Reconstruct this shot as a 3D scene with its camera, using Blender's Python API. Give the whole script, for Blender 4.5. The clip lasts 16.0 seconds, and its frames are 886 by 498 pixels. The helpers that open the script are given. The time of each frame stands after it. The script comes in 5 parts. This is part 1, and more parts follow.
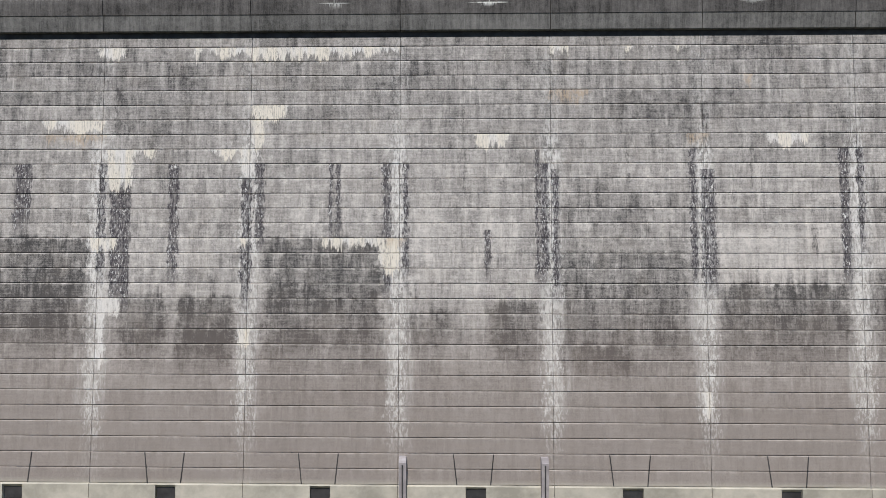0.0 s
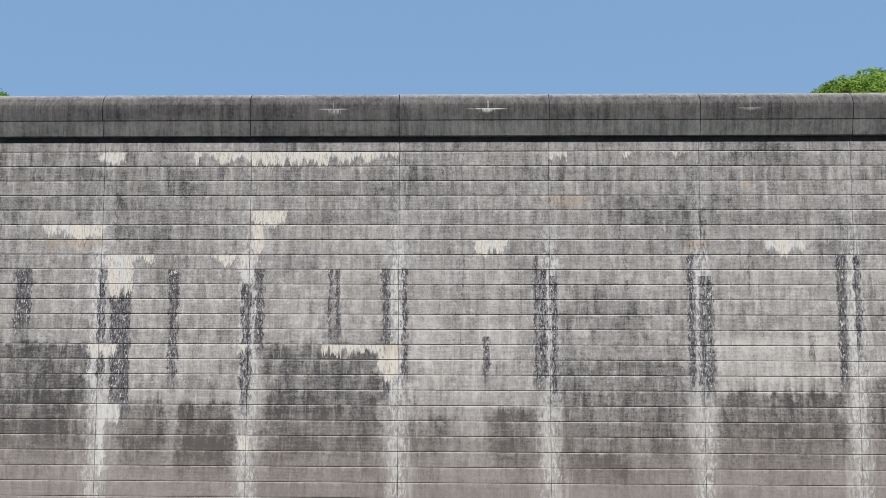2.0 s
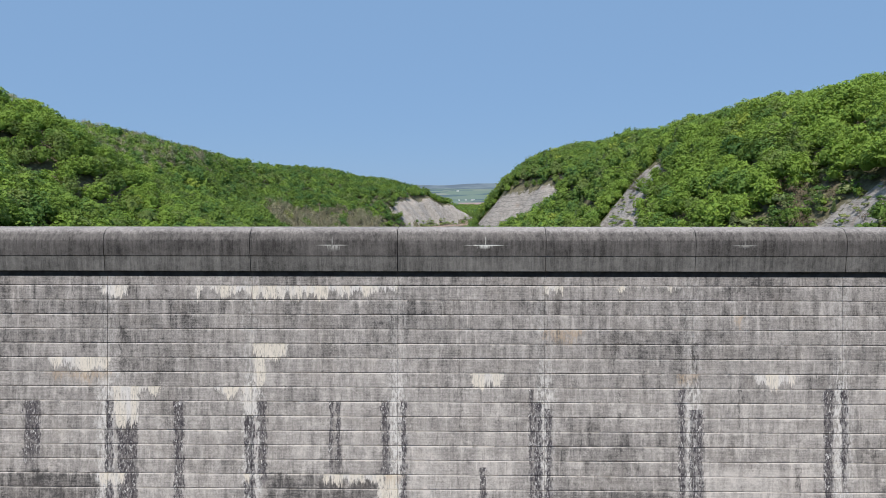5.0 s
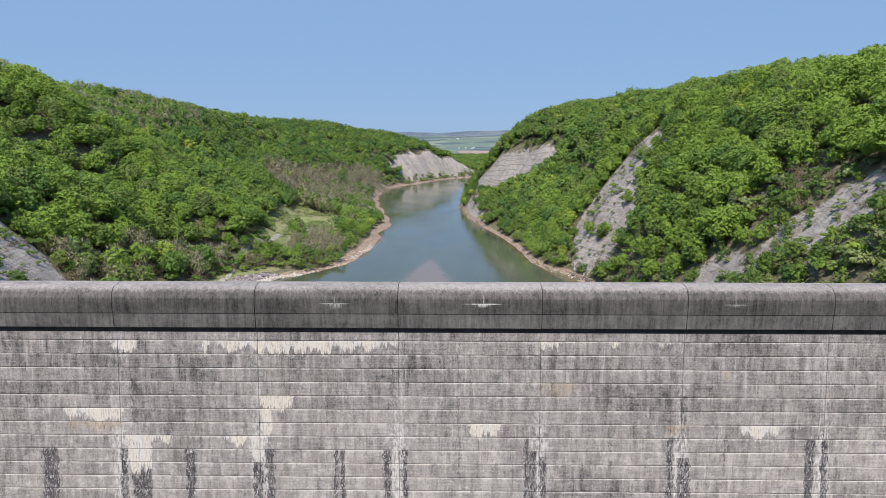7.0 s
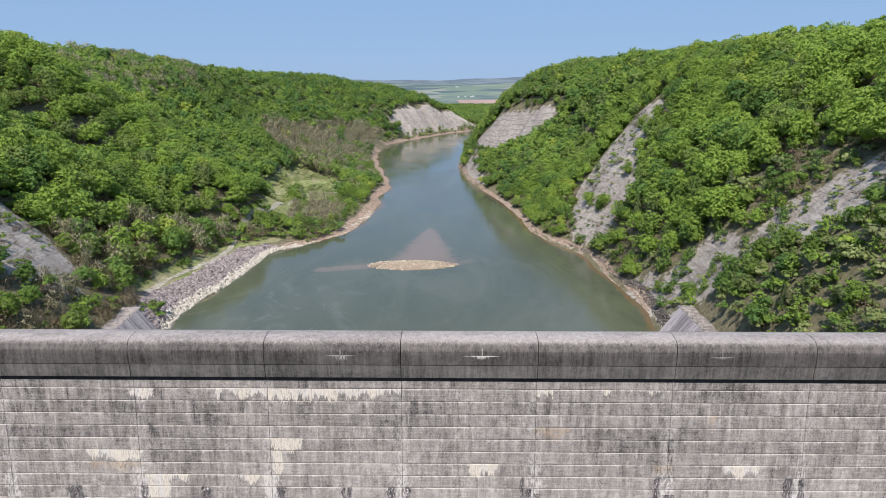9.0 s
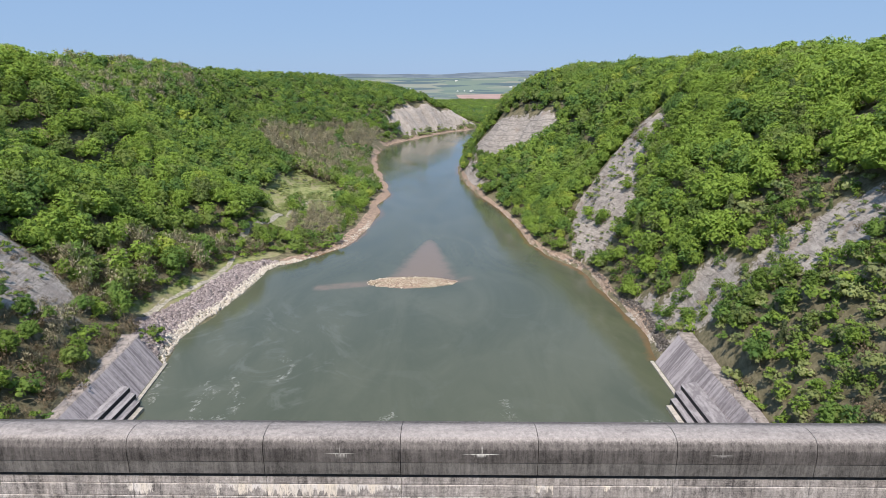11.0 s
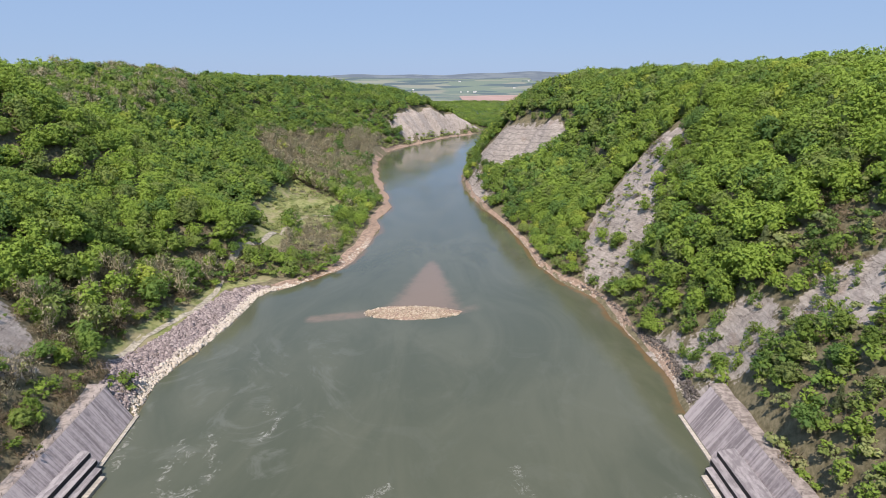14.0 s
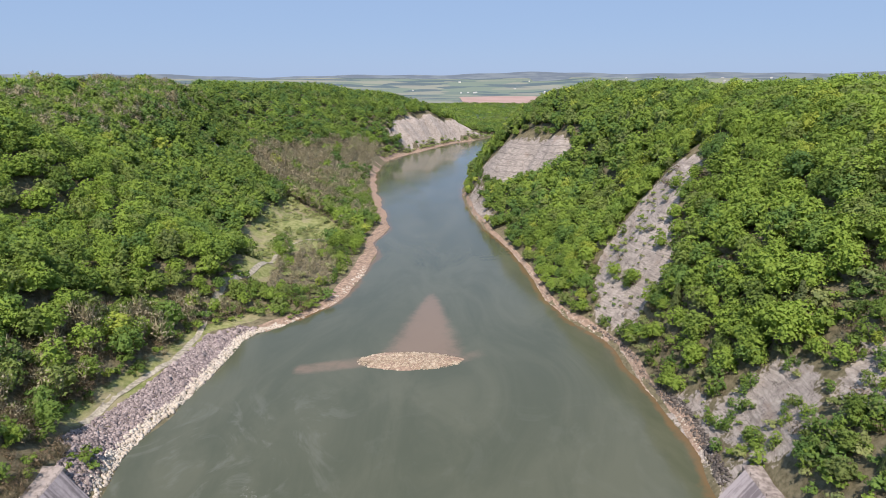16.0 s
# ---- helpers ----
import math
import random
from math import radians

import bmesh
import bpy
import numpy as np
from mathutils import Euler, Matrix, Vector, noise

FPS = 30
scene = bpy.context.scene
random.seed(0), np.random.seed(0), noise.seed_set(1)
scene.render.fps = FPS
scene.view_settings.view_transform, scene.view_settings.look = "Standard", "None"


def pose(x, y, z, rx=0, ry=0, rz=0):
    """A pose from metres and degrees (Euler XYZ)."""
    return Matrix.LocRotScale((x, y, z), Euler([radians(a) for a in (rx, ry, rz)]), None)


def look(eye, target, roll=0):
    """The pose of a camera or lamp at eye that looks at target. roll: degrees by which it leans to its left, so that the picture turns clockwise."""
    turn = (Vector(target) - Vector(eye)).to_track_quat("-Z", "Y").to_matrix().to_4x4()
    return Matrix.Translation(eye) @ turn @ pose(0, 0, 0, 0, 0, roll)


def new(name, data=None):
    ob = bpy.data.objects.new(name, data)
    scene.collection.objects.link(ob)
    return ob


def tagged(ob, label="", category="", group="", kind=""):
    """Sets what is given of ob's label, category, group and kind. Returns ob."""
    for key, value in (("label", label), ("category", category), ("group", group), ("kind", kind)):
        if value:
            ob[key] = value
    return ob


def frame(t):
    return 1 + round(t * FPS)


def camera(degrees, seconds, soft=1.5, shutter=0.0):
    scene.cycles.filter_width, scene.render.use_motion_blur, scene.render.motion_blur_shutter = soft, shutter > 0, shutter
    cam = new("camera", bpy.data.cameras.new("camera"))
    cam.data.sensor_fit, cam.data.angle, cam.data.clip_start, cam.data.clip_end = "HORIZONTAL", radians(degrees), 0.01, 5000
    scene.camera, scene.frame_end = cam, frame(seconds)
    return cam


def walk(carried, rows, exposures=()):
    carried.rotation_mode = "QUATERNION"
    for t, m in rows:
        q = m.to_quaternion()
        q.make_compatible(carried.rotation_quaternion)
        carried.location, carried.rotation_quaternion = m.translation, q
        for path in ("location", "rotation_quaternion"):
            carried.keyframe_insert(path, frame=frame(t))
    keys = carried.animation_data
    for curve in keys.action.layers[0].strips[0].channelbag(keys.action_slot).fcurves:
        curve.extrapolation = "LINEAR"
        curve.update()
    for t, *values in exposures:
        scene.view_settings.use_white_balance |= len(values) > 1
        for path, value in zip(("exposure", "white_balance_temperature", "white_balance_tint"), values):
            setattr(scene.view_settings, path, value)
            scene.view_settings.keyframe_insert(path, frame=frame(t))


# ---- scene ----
cam = camera(70.6, 16.0, 0.65)
METRES, EYE, TILT, LEAN, TURN = 118.6, 33.0, -1.4, 0.0, 0.0
ROWS = [
    (0.0, 0.0, 0.0, 0.0, 0.0, 0.0, -0.0),
    (0.5, 0.0001, -0.0004, 0.0168, -0.0, -0.03, -0.01),
    (1.0, 0.0003, -0.001, 0.0413, -0.01, -0.05, -0.01),
    (1.5, 0.0005, -0.0016, 0.0664, -0.02, -0.06, -0.01),
    (2.0, 0.0007, -0.002, 0.0916, -0.03, -0.09, -0.01),
    (2.5, 0.0009, -0.0024, 0.1172, -0.04, -0.12, 0.01),
    (3.0, 0.0011, -0.0029, 0.1423, -0.04, -0.15, 0.0),
    (3.5, 0.0014, -0.0036, 0.1676, -0.05, -0.47, 0.0),
    (4.0, 0.0016, -0.0043, 0.1928, -0.07, -1.31, 0.02),
    (4.5, 0.0018, -0.005, 0.2178, -0.08, -2.46, 0.02),
    (6.5, 0.0024, -0.0079, 0.3178, -0.12, -7.3, 0.03),
    (7.0, 0.0024, -0.0084, 0.3426, -0.13, -8.52, 0.04),
    (7.5, 0.0021, -0.009, 0.3676, -0.15, -9.75, 0.05),
    (8.0, 0.0017, -0.0096, 0.3927, -0.16, -10.98, 0.07),
    (8.6, 0.0016, -0.0104, 0.4228, -0.18, -12.43, 0.09),
    (9.2, 0.0015, -0.0112, 0.4529, -0.2, -13.5, 0.11),
    (9.8, 0.0014, -0.0115, 0.483, -0.22, -13.86, 0.13),
    (10.5, 0.0013, -0.0017, 0.518, -0.25, -13.87, 0.14),
    (11.0, 0.0015, 0.0147, 0.5375, -0.27, -13.86, 0.14),
    (11.5, 0.0019, 0.0346, 0.5463, -0.3, -13.86, 0.14),
    (12.0, 0.0013, 0.059, 0.5476, -0.31, -13.86, 0.13),
    (12.5, 0.0016, 0.0897, 0.5476, -0.15, -13.85, 0.1),
    (13.0, 0.0022, 0.128, 0.5522, -0.03, -13.86, 0.08),
    (13.5, 0.0016, 0.1741, 0.5681, 0.0, -13.84, 0.08),
    (14.0, 0.0011, 0.2237, 0.5922, 0.01, -13.87, 0.09),
    (14.5, 0.0005, 0.2748, 0.6173, 0.01, -13.9, 0.11),
    (15.0, 0.0003, 0.3281, 0.6429, -0.01, -13.93, 0.1),
    (15.5, 0.0011, 0.3825, 0.6693, 0.01, -13.97, 0.11),
    (16.0, 0.0015, 0.4362, 0.6945, 0.02, -13.98, 0.12),
]
walk(cam, [(t, pose(0, 0, EYE, TILT, LEAN, TURN) @ pose(METRES * x, METRES * y, METRES * z, 90 + pitch, roll, yaw)) for t, x, y, z, yaw, pitch, roll in ROWS],
     [(0.0, -0.1, 6500, 9), (2.5, -0.15, 6500, 8), (4.2, -0.15, 6500, 9), (7.0, -0.03, 6600, 13), (10.5, 0.09, 6850, 14),
      (13.0, 0.15, 7100, 19), (16.0, 0.14, 7200, 20)])

# ---- light ----
SUN_AZ, SUN_EL = 190.0, 57.0          # degrees clockwise from +y, and above the horizon
sun_dir = Vector((math.sin(radians(SUN_AZ)) * math.cos(radians(SUN_EL)), math.cos(radians(SUN_AZ)) * math.cos(radians(SUN_EL)), math.sin(radians(SUN_EL))))
world = bpy.data.worlds.new("sky")
scene.world = world
world.use_nodes = True
wt = world.node_tree
sky = wt.nodes.new("ShaderNodeTexSky")
sky.sky_type, sky.sun_disc = "NISHITA", False
sky.sun_elevation, sky.sun_rotation = radians(SUN_EL), radians(SUN_AZ)
sky.air_density, sky.dust_density, sky.ozone_density, sky.altitude = 0.9, 0.3, 4.0, 250
haze = wt.nodes.new("ShaderNodeMix")          # thin high haze evens out the blue
haze.data_type, haze.blend_type = "RGBA", "MIX"
haze.inputs[0].default_value = 0.85
haze.inputs[7].default_value = (2.7, 4.6, 7.6, 1.0)
wt.links.new(sky.outputs[0], haze.inputs[6])
wt.links.new(haze.outputs[2], wt.nodes["Background"].inputs[0])
wt.nodes["Background"].inputs[1].default_value = 0.1
lamp = bpy.data.lights.new("sun", "SUN")
lamp.energy, lamp.angle, lamp.color = 5.0, radians(0.6), (1.0, 0.95, 0.87)
sun = new("sun", lamp)
sun.matrix_world = look(sun_dir * 900, (0, 0, 0))
scene.view_settings.exposure = 0.0

WATER = 3.0


# ---- material helpers ----
class Nodes:
    def __init__(self, name):
        self.mat = bpy.data.materials.new(name)
        self.mat.use_nodes = True
        self.t = self.mat.node_tree
        self.bsdf = self.t.nodes["Principled BSDF"]
        self.out = self.t.nodes["Material Output"]

    def add(self, kind, **kw):
        n = self.t.nodes.new(kind)
        for k, v in kw.items():
            if k == "op":
                n.operation = v
            elif k == "blend":
                n.blend_type = v
        return n

    def put(self, sock, v):
        if hasattr(v, "is_output"):
            self.t.links.new(v, sock)
        else:
            sock.default_value = v

    def math(self, op, a, b=0.0, c=None, clamp=False):
        n = self.add("ShaderNodeMath", op=op)
        n.use_clamp = clamp
        self.put(n.inputs[0], a)
        self.put(n.inputs[1], b)
        if c is not None:
            self.put(n.inputs[2], c)
        return n.outputs[0]

    def pos(self):
        return self.add("ShaderNodeNewGeometry").outputs["Position"]

    def split(self, v):
        n = self.add("ShaderNodeSeparateXYZ")
        self.put(n.inputs[0], v)
        return n.outputs

    def scaled(self, v, s):
        n = self.add("ShaderNodeVectorMath", op="MULTIPLY")
        self.put(n.inputs[0], v)
        n.inputs[1].default_value = s
        return n.outputs[0]

    def noise(self, v, scale=1.0, detail=4.0, rough=0.55, distort=0.0):
        n = self.add("ShaderNodeTexNoise")
        self.put(n.inputs["Vector"], v)
        n.inputs["Scale"].default_value = scale
        n.inputs["Detail"].default_value = detail
        n.inputs["Roughness"].default_value = rough
        n.inputs["Distortion"].default_value = distort
        return n.outputs[0]

    def ramp(self, f, lo, hi, a=0.0, b=1.0):
        n = self.add("ShaderNodeMapRange")
        n.interpolation_type = "SMOOTHSTEP"
        self.put(n.inputs[0], f)
        for i, x in enumerate((lo, hi, a, b)):
            n.inputs[i + 1].default_value = x
        return n.outputs[0]

    def mix(self, f, a, b, blend="MIX"):
        n = self.add("ShaderNodeMix")
        n.data_type, n.blend_type = "RGBA", blend
        self.put(n.inputs[0], f)
        for k, v in ((6, a), (7, b)):
            self.put(n.inputs[k], v if hasattr(v, "is_output") else (*v, 1.0))
        return n.outputs[2]

    def bump(self, h, strength, dist):
        n = self.add("ShaderNodeBump")
        n.inputs["Strength"].default_value, n.inputs["Distance"].default_value = strength, dist
        self.put(n.inputs["Height"], h)
        self.put(self.bsdf.inputs["Normal"], n.outputs[0])

    def done(self, colour, rough=0.9, spec=0.3):
        self.put(self.bsdf.inputs["Base Color"], colour if hasattr(colour, "is_output") else (*colour, 1.0))
        self.put(self.bsdf.inputs["Roughness"], rough)
        self.put(self.bsdf.inputs["Specular IOR Level"], spec)
        return self.mat


JOINT0, BAY = -4.45, 15.3             # the upright joints of the dam
LIFT0, LIFT = 52.23, 1.513            # its level joints


def weathered_concrete():
    """Old mass concrete: every lift weathers by itself, joints seep, lime hangs below them, the once drowned foot is darker."""
    n = Nodes("weathered_concrete")
    p = n.pos()
    x, y, z = n.split(p)
    own = n.add("ShaderNodeObjectInfo").outputs["Random"]
    level = n.math("FLOOR", n.math("DIVIDE", n.math("SUBTRACT", z, LIFT0 - 40 * LIFT), LIFT))
    under = n.math("FRACT", n.math("DIVIDE", n.math("SUBTRACT", LIFT0 + 200 * LIFT, z), LIFT))

    def by_lift(sx, sz, detail, rough):
        """Grain drawn downwards that starts anew in each lift."""
        c = n.add("ShaderNodeCombineXYZ")
        n.put(c.inputs[0], n.math("MULTIPLY", x, sx))
        n.put(c.inputs[1], n.math("MULTIPLY", level, 7.31))
        n.put(c.inputs[2], n.math("MULTIPLY", z, sz))
        return n.noise(c.outputs[0], 1.0, detail, rough)

    broad = n.noise(n.scaled(p, (0.16, 0.16, 0.12)), 1.0, 4)
    streak = n.noise(n.scaled(p, (1.5, 1.5, 0.035)), 1.0, 6, 0.62)
    lane = by_lift(1.1, 0.1, 5, 0.62)
    patchy = by_lift(1.3, 0.8, 7, 0.74)
    fine = by_lift(10.0, 0.7, 4, 0.7)
    board = n.noise(n.scaled(p, (0.25, 0.25, 7.0)), 1.0, 4, 0.6)
    grain = n.noise(p, 4.2, 6, 0.72)
    speck = n.noise(p, 15.0, 3, 0.7)
    v = n.math("ADD", n.ramp(streak, 0.36, 0.64, -0.2, 0.2), n.ramp(fine, 0.32, 0.68, -0.11, 0.11))
    v = n.math("ADD", v, n.ramp(lane, 0.34, 0.66, -0.24, 0.24))
    v = n.math("ADD", v, n.ramp(patchy, 0.3, 0.7, -0.3, 0.3))
    v = n.math("ADD", v, n.ramp(broad, 0.34, 0.66, -0.2, 0.2))
    v = n.math("ADD", v, n.ramp(board, 0.3, 0.7, -0.2, 0.2))
    v = n.math("ADD", v, n.ramp(grain, 0.32, 0.68, -0.32, 0.32))
    v = n.math("ADD", v, n.math("MULTIPLY_ADD", own, 0.34, -0.17))
    v = n.math("SUBTRACT", v, n.ramp(z, 39.0, 47.0, 0.0, 0.36))
    # thin drip marks, pale and dark
    drips = n.noise(n.scaled(p, (2.6, 2.6, 0.045)), 1.0, 3, 0.6)
    broken = n.ramp(n.noise(n.scaled(p, (1.2, 1.2, 0.5)), 1.0, 5, 0.7), 0.42, 0.58)
    v = n.math("ADD", v, n.math("MULTIPLY", broken, n.math("SUBTRACT", n.ramp(drips, 0.58, 0.63, 0.0, 0.5), n.ramp(drips, 0.4, 0.35, 0.0, 0.42))))
    scale = n.noise(n.scaled(p, (0.85, 0.85, 1.1)), 1.0, 7, 0.74)
    v = n.math("ADD", v, n.math("MULTIPLY", n.ramp(scale, 0.53, 0.62, 0.0, 0.5), n.math("MULTIPLY", n.ramp(z, 23.0, 29.0), n.ramp(z, 47.0, 40.0, 0.3, 1.0))))
    # whole stretches of wall that are darker or paler than the rest
    jag = n.ramp(lane, 0.3, 0.7, -0.35, 0.35)
    tz, tx = n.math("ADD", z, jag), n.math("ADD", x, n.ramp(scale, 0.3, 0.7, -0.7, 0.7))
    for cx, hw, top, bot, amount in STRETCHES:
        inx = n.ramp(n.math("ABSOLUTE", n.math("SUBTRACT", tx, cx)), hw + 0.6, hw - 0.6, 0.0, 1.15 * amount)
        inz = n.math("MULTIPLY", n.ramp(tz, top + 0.5, top - 0.3), n.ramp(n.math("ADD", tz, n.ramp(streak, 0.3, 0.7, -1.2, 1.2)), bot - 2.0, bot + 2.0))
        v = n.math("ADD", v, n.math("MULTIPLY", inx, inz))
    v = n.math("MULTIPLY", v, n.ramp(z, 13.0, 21.0, 0.42, 1.0))
    v = n.math("ADD", v, n.ramp(speck, 0.3, 0.7, -0.3, 0.3))
    # lime line below each level joint, darker line above it
    v = n.math("ADD", v, n.math("MULTIPLY", n.ramp(under, 0.1, 0.045), n.ramp(lane, 0.3, 0.58, 0.25, 1.0)))
    v = n.math("ADD", v, n.math("MULTIPLY", n.ramp(under, 0.36, 0.05), n.ramp(patchy, 0.46, 0.66, 0.0, 0.6)))
    v = n.math("SUBTRACT", v, n.math("MULTIPLY", n.ramp(under, 0.86, 0.99), 0.3))
    col = n.mix(n.math("MULTIPLY_ADD", v, 0.4, 0.5, True), (0.06, 0.056, 0.057), (0.57, 0.524, 0.5))
    warm = n.noise(n.scaled(p, (0.35, 0.35, 0.3)), 1.0, 4)
    col = n.mix(n.ramp(warm, 0.45, 0.75, 0.0, 0.16), col, (0.30, 0.255, 0.22))
    col = n.mix(n.ramp(z, 30.0, 16.0, 0.0, 0.55), col, (0.215, 0.172, 0.153))
    col = n.mix(n.ramp(z, 9.0, 8.0, 0.0, 0.75), col, (0.46, 0.43, 0.37))
    # seepage at the upright joints: pale crust on both sides
    near = n.math("ABSOLUTE", n.math("WRAP", n.math("SUBTRACT", x, JOINT0), BAY / 2, -BAY / 2))
    wob = n.noise(n.scaled(p, (2.2, 2.2, 1.1)), 1.0, 5, 0.7)
    blot = n.noise(n.scaled(p, (4.6, 4.6, 1.5)), 1.0, 8, 0.78)
    fleck = n.noise(n.scaled(p, (6.5, 6.5, 2.6)), 1.0, 4, 0.75)
    nearw = n.math("ADD", near, n.ramp(wob, 0.2, 0.8, -0.9, 0.9))
    lime = n.math("MULTIPLY", n.ramp(nearw, 1.25, 0.3), n.math("MINIMUM", n.ramp(z, 10.0, 17.0, 0.1, 0.8), n.ramp(z, 46.0, 40.0, 0.3, 0.85)))
    lime = n.math("MULTIPLY", lime, n.ramp(n.math("ADD", blot, n.math("MULTIPLY", n.ramp(z, 24.0, 27.0), n.ramp(z, 43.0, 40.0, 0.0, 0.03))), 0.48, 0.56, 0.04, 1.0))
    col = n.mix(lime, col, (0.67, 0.64, 0.625))
    halo = n.math("MULTIPLY", n.ramp(n.math("ADD", near, n.ramp(streak, 0.3, 0.7, -1.0, 1.0)), 1.7, 0.3), n.math("MULTIPLY", n.ramp(z, 30.0, 26.5), n.ramp(z, 12.0, 19.0)))
    col = n.mix(n.math("MULTIPLY", halo, n.math("MULTIPLY", n.ramp(lane, 0.36, 0.6, 0.12, 0.7), n.ramp(blot, 0.36, 0.58, 0.3, 1.0))), col, (0.53, 0.495, 0.475))
    dx = n.math("ADD", x, n.ramp(wob, 0.25, 0.75, -0.28, 0.28))
    comb = n.noise(n.scaled(p, (3.6, 3.6, 0.1)), 1.0, 5, 0.75)
    rag = n.noise(n.scaled(p, (0.6, 0.6, 0.0)), 1.0, 3, 0.5)
    dz = n.math("ADD", n.math("ADD", z, n.ramp(comb, 0.3, 0.7, -0.55, 0.55)), n.ramp(rag, 0.3, 0.7, -0.6, 0.6))

    def most(rows, soft, tip, edge):
        """The union of several ragged boxes, sharp at the top, torn at the foot."""
        total = None
        for cx, hw, top, bot in rows:
            off = n.math("SUBTRACT", dx, cx)
            inx = n.ramp(n.math("ABSOLUTE", off), hw + edge, hw - edge)
            foot = dz
            if tip:
                side = n.math("DIVIDE", off, hw)
                foot = n.math("SUBTRACT", dz, n.math("MULTIPLY", n.math("MULTIPLY", side, side), tip * min(2.0, top - bot)))
            b = n.math("MULTIPLY", inx, n.math("MULTIPLY", n.ramp(z, top + 0.03, top - 0.03), n.ramp(foot, bot - soft, bot + soft)))
            total = b if total is None else n.math("MAXIMUM", total, b)
        return total

    dark = most(SEEPAGE, 1.6, 0.0, 0.1)
    crust = n.math("MULTIPLY", dark, n.math("MULTIPLY", n.ramp(fleck, 0.55, 0.6), n.ramp(wob, 0.4, 0.58, 0.15, 1.0)))
    col = n.mix(n.math("MULTIPLY", dark, n.ramp(blot, 0.62, 0.42, 0.45, 0.95)), col, (0.042, 0.036, 0.045))
    col = n.mix(n.math("MULTIPLY", crust, 0.9), col, (0.68, 0.66, 0.65))
    cracks = most(CRACKS, 0.6, 0.0, 0.05)
    col = n.mix(n.math("MULTIPLY", cracks, n.ramp(blot, 0.56, 0.42, 0.2, 0.8)), col, (0.06, 0.055, 0.055))
    fringe = most(DEPOSITS, 0.3, 0.4, 0.1)
    white = most(DEPOSITS + WASHES, 0.12, 0.4, 0.1)
    low = n.math("MULTIPLY", most([(c, h, t, b - 0.35) for c, h, t, b in DEPOSITS], 0.2, 0.4, 0.1), n.ramp(comb, 0.46, 0.54))
    col = n.mix(n.math("MULTIPLY", low, 0.6), col, (0.07, 0.066, 0.06))
    cover_ = n.math("MULTIPLY", n.ramp(blot, 0.4, 0.47, 0.35, 0.95), n.ramp(fine, 0.36, 0.5, 0.5, 1.0))
    col = n.mix(n.math("MULTIPLY", n.math("MAXIMUM", white, n.math("MULTIPLY", fringe, 0.35)), cover_), col, n.mix(n.ramp(rag, 0.42, 0.58), (0.64, 0.605, 0.59), (0.68, 0.615, 0.54)))
    rust = most(RUSTY, 0.5, 0.8, 0.1)
    col = n.mix(n.math("MULTIPLY", rust, n.ramp(blot, 0.42, 0.56, 0.0, 0.65)), col, (0.45, 0.34, 0.245))
    n.bump(n.math("ADD", n.math("MULTIPLY", grain, 0.6), n.math("MULTIPLY", board, 0.4)), 0.5, 0.05)
    return n.done(col, n.ramp(grain, 0.3, 0.7, 0.8, 0.95), 0.25)


# centre, half width, top and foot of each stain on the face, in metres
DEPOSITS = [(-34.2, 1.4, 52.2, 50.9), (-14.2, 9.8, 52.2, 51.2), (11.8, 1.0, 52.2, 51.6), (22.2, 3.6, 52.2, 51.9), (-37.9, 3.3, 44.66, 43.5),
            (-17.7, 1.9, 46.18, 45.0), (-18.9, 0.6, 44.66, 41.7), (-31.9, 2.6, 41.64, 41.0), (-33.0, 1.3, 41.64, 37.6), (-19.9, 0.7, 41.64, 38.6), (-22.3, 1.9, 41.64, 41.2)]
WASHES = [(4.9, 1.6, 43.15, 41.9), (34.6, 2.0, 43.15, 41.9), (-8.6, 3.6, 32.56, 31.8), (-5.4, 1.0, 32.56, 29.4), (-34.6, 1.6, 32.56, 31.5), (-19.6, 1.0, 32.56, 32.0),
          (-33.8, 0.9, 26.5, 24.8), (-20.0, 0.6, 23.5, 21.7), (25.9, 0.4, 17.4, 14.4), (-34.5, 0.3, 26.5, 19.0), (-32.9, 0.3, 26.5, 24.0), (-16.4, 0.3, 52.2, 50.8), (-25.3, 0.3, 52.2, 50.8)]
RUSTY = [(12.9, 2.2, 47.7, 46.6), (25.7, 1.3, 43.15, 41.9), (31.0, 0.45, 49.2, 47.5), (-38.0, 3.6, 43.15, 42.4), (-4.9, 1.0, 32.6, 32.2)]
SEEPAGE = [(-34.8, 0.4, 40.1, 28.5), (-32.8, 1.0, 38.4, 26.2), (-27.4, 0.52, 40.1, 28.5), (-19.9, 0.55, 38.6, 26.4), (-18.6, 0.45, 40.1, 31.5), (-11.35, 0.22, 40.1, 32.8), (-10.6, 0.22, 40.1, 32.8),
           (-5.7, 0.38, 40.1, 27.5), (-3.75, 0.32, 40.1, 29.0), (4.5, 0.35, 33.4, 28.6), (9.5, 0.2, 41.5, 28.0), (10.2, 0.42, 40.1, 27.8), (11.3, 0.32, 39.5, 26.5), (25.1, 0.32, 41.6, 28.5),
           (26.6, 0.75, 39.5, 27.2), (40.1, 0.45, 41.6, 28.0), (41.7, 0.32, 41.6, 31.5), (-43.0, 0.9, 40.1, 34.0)]
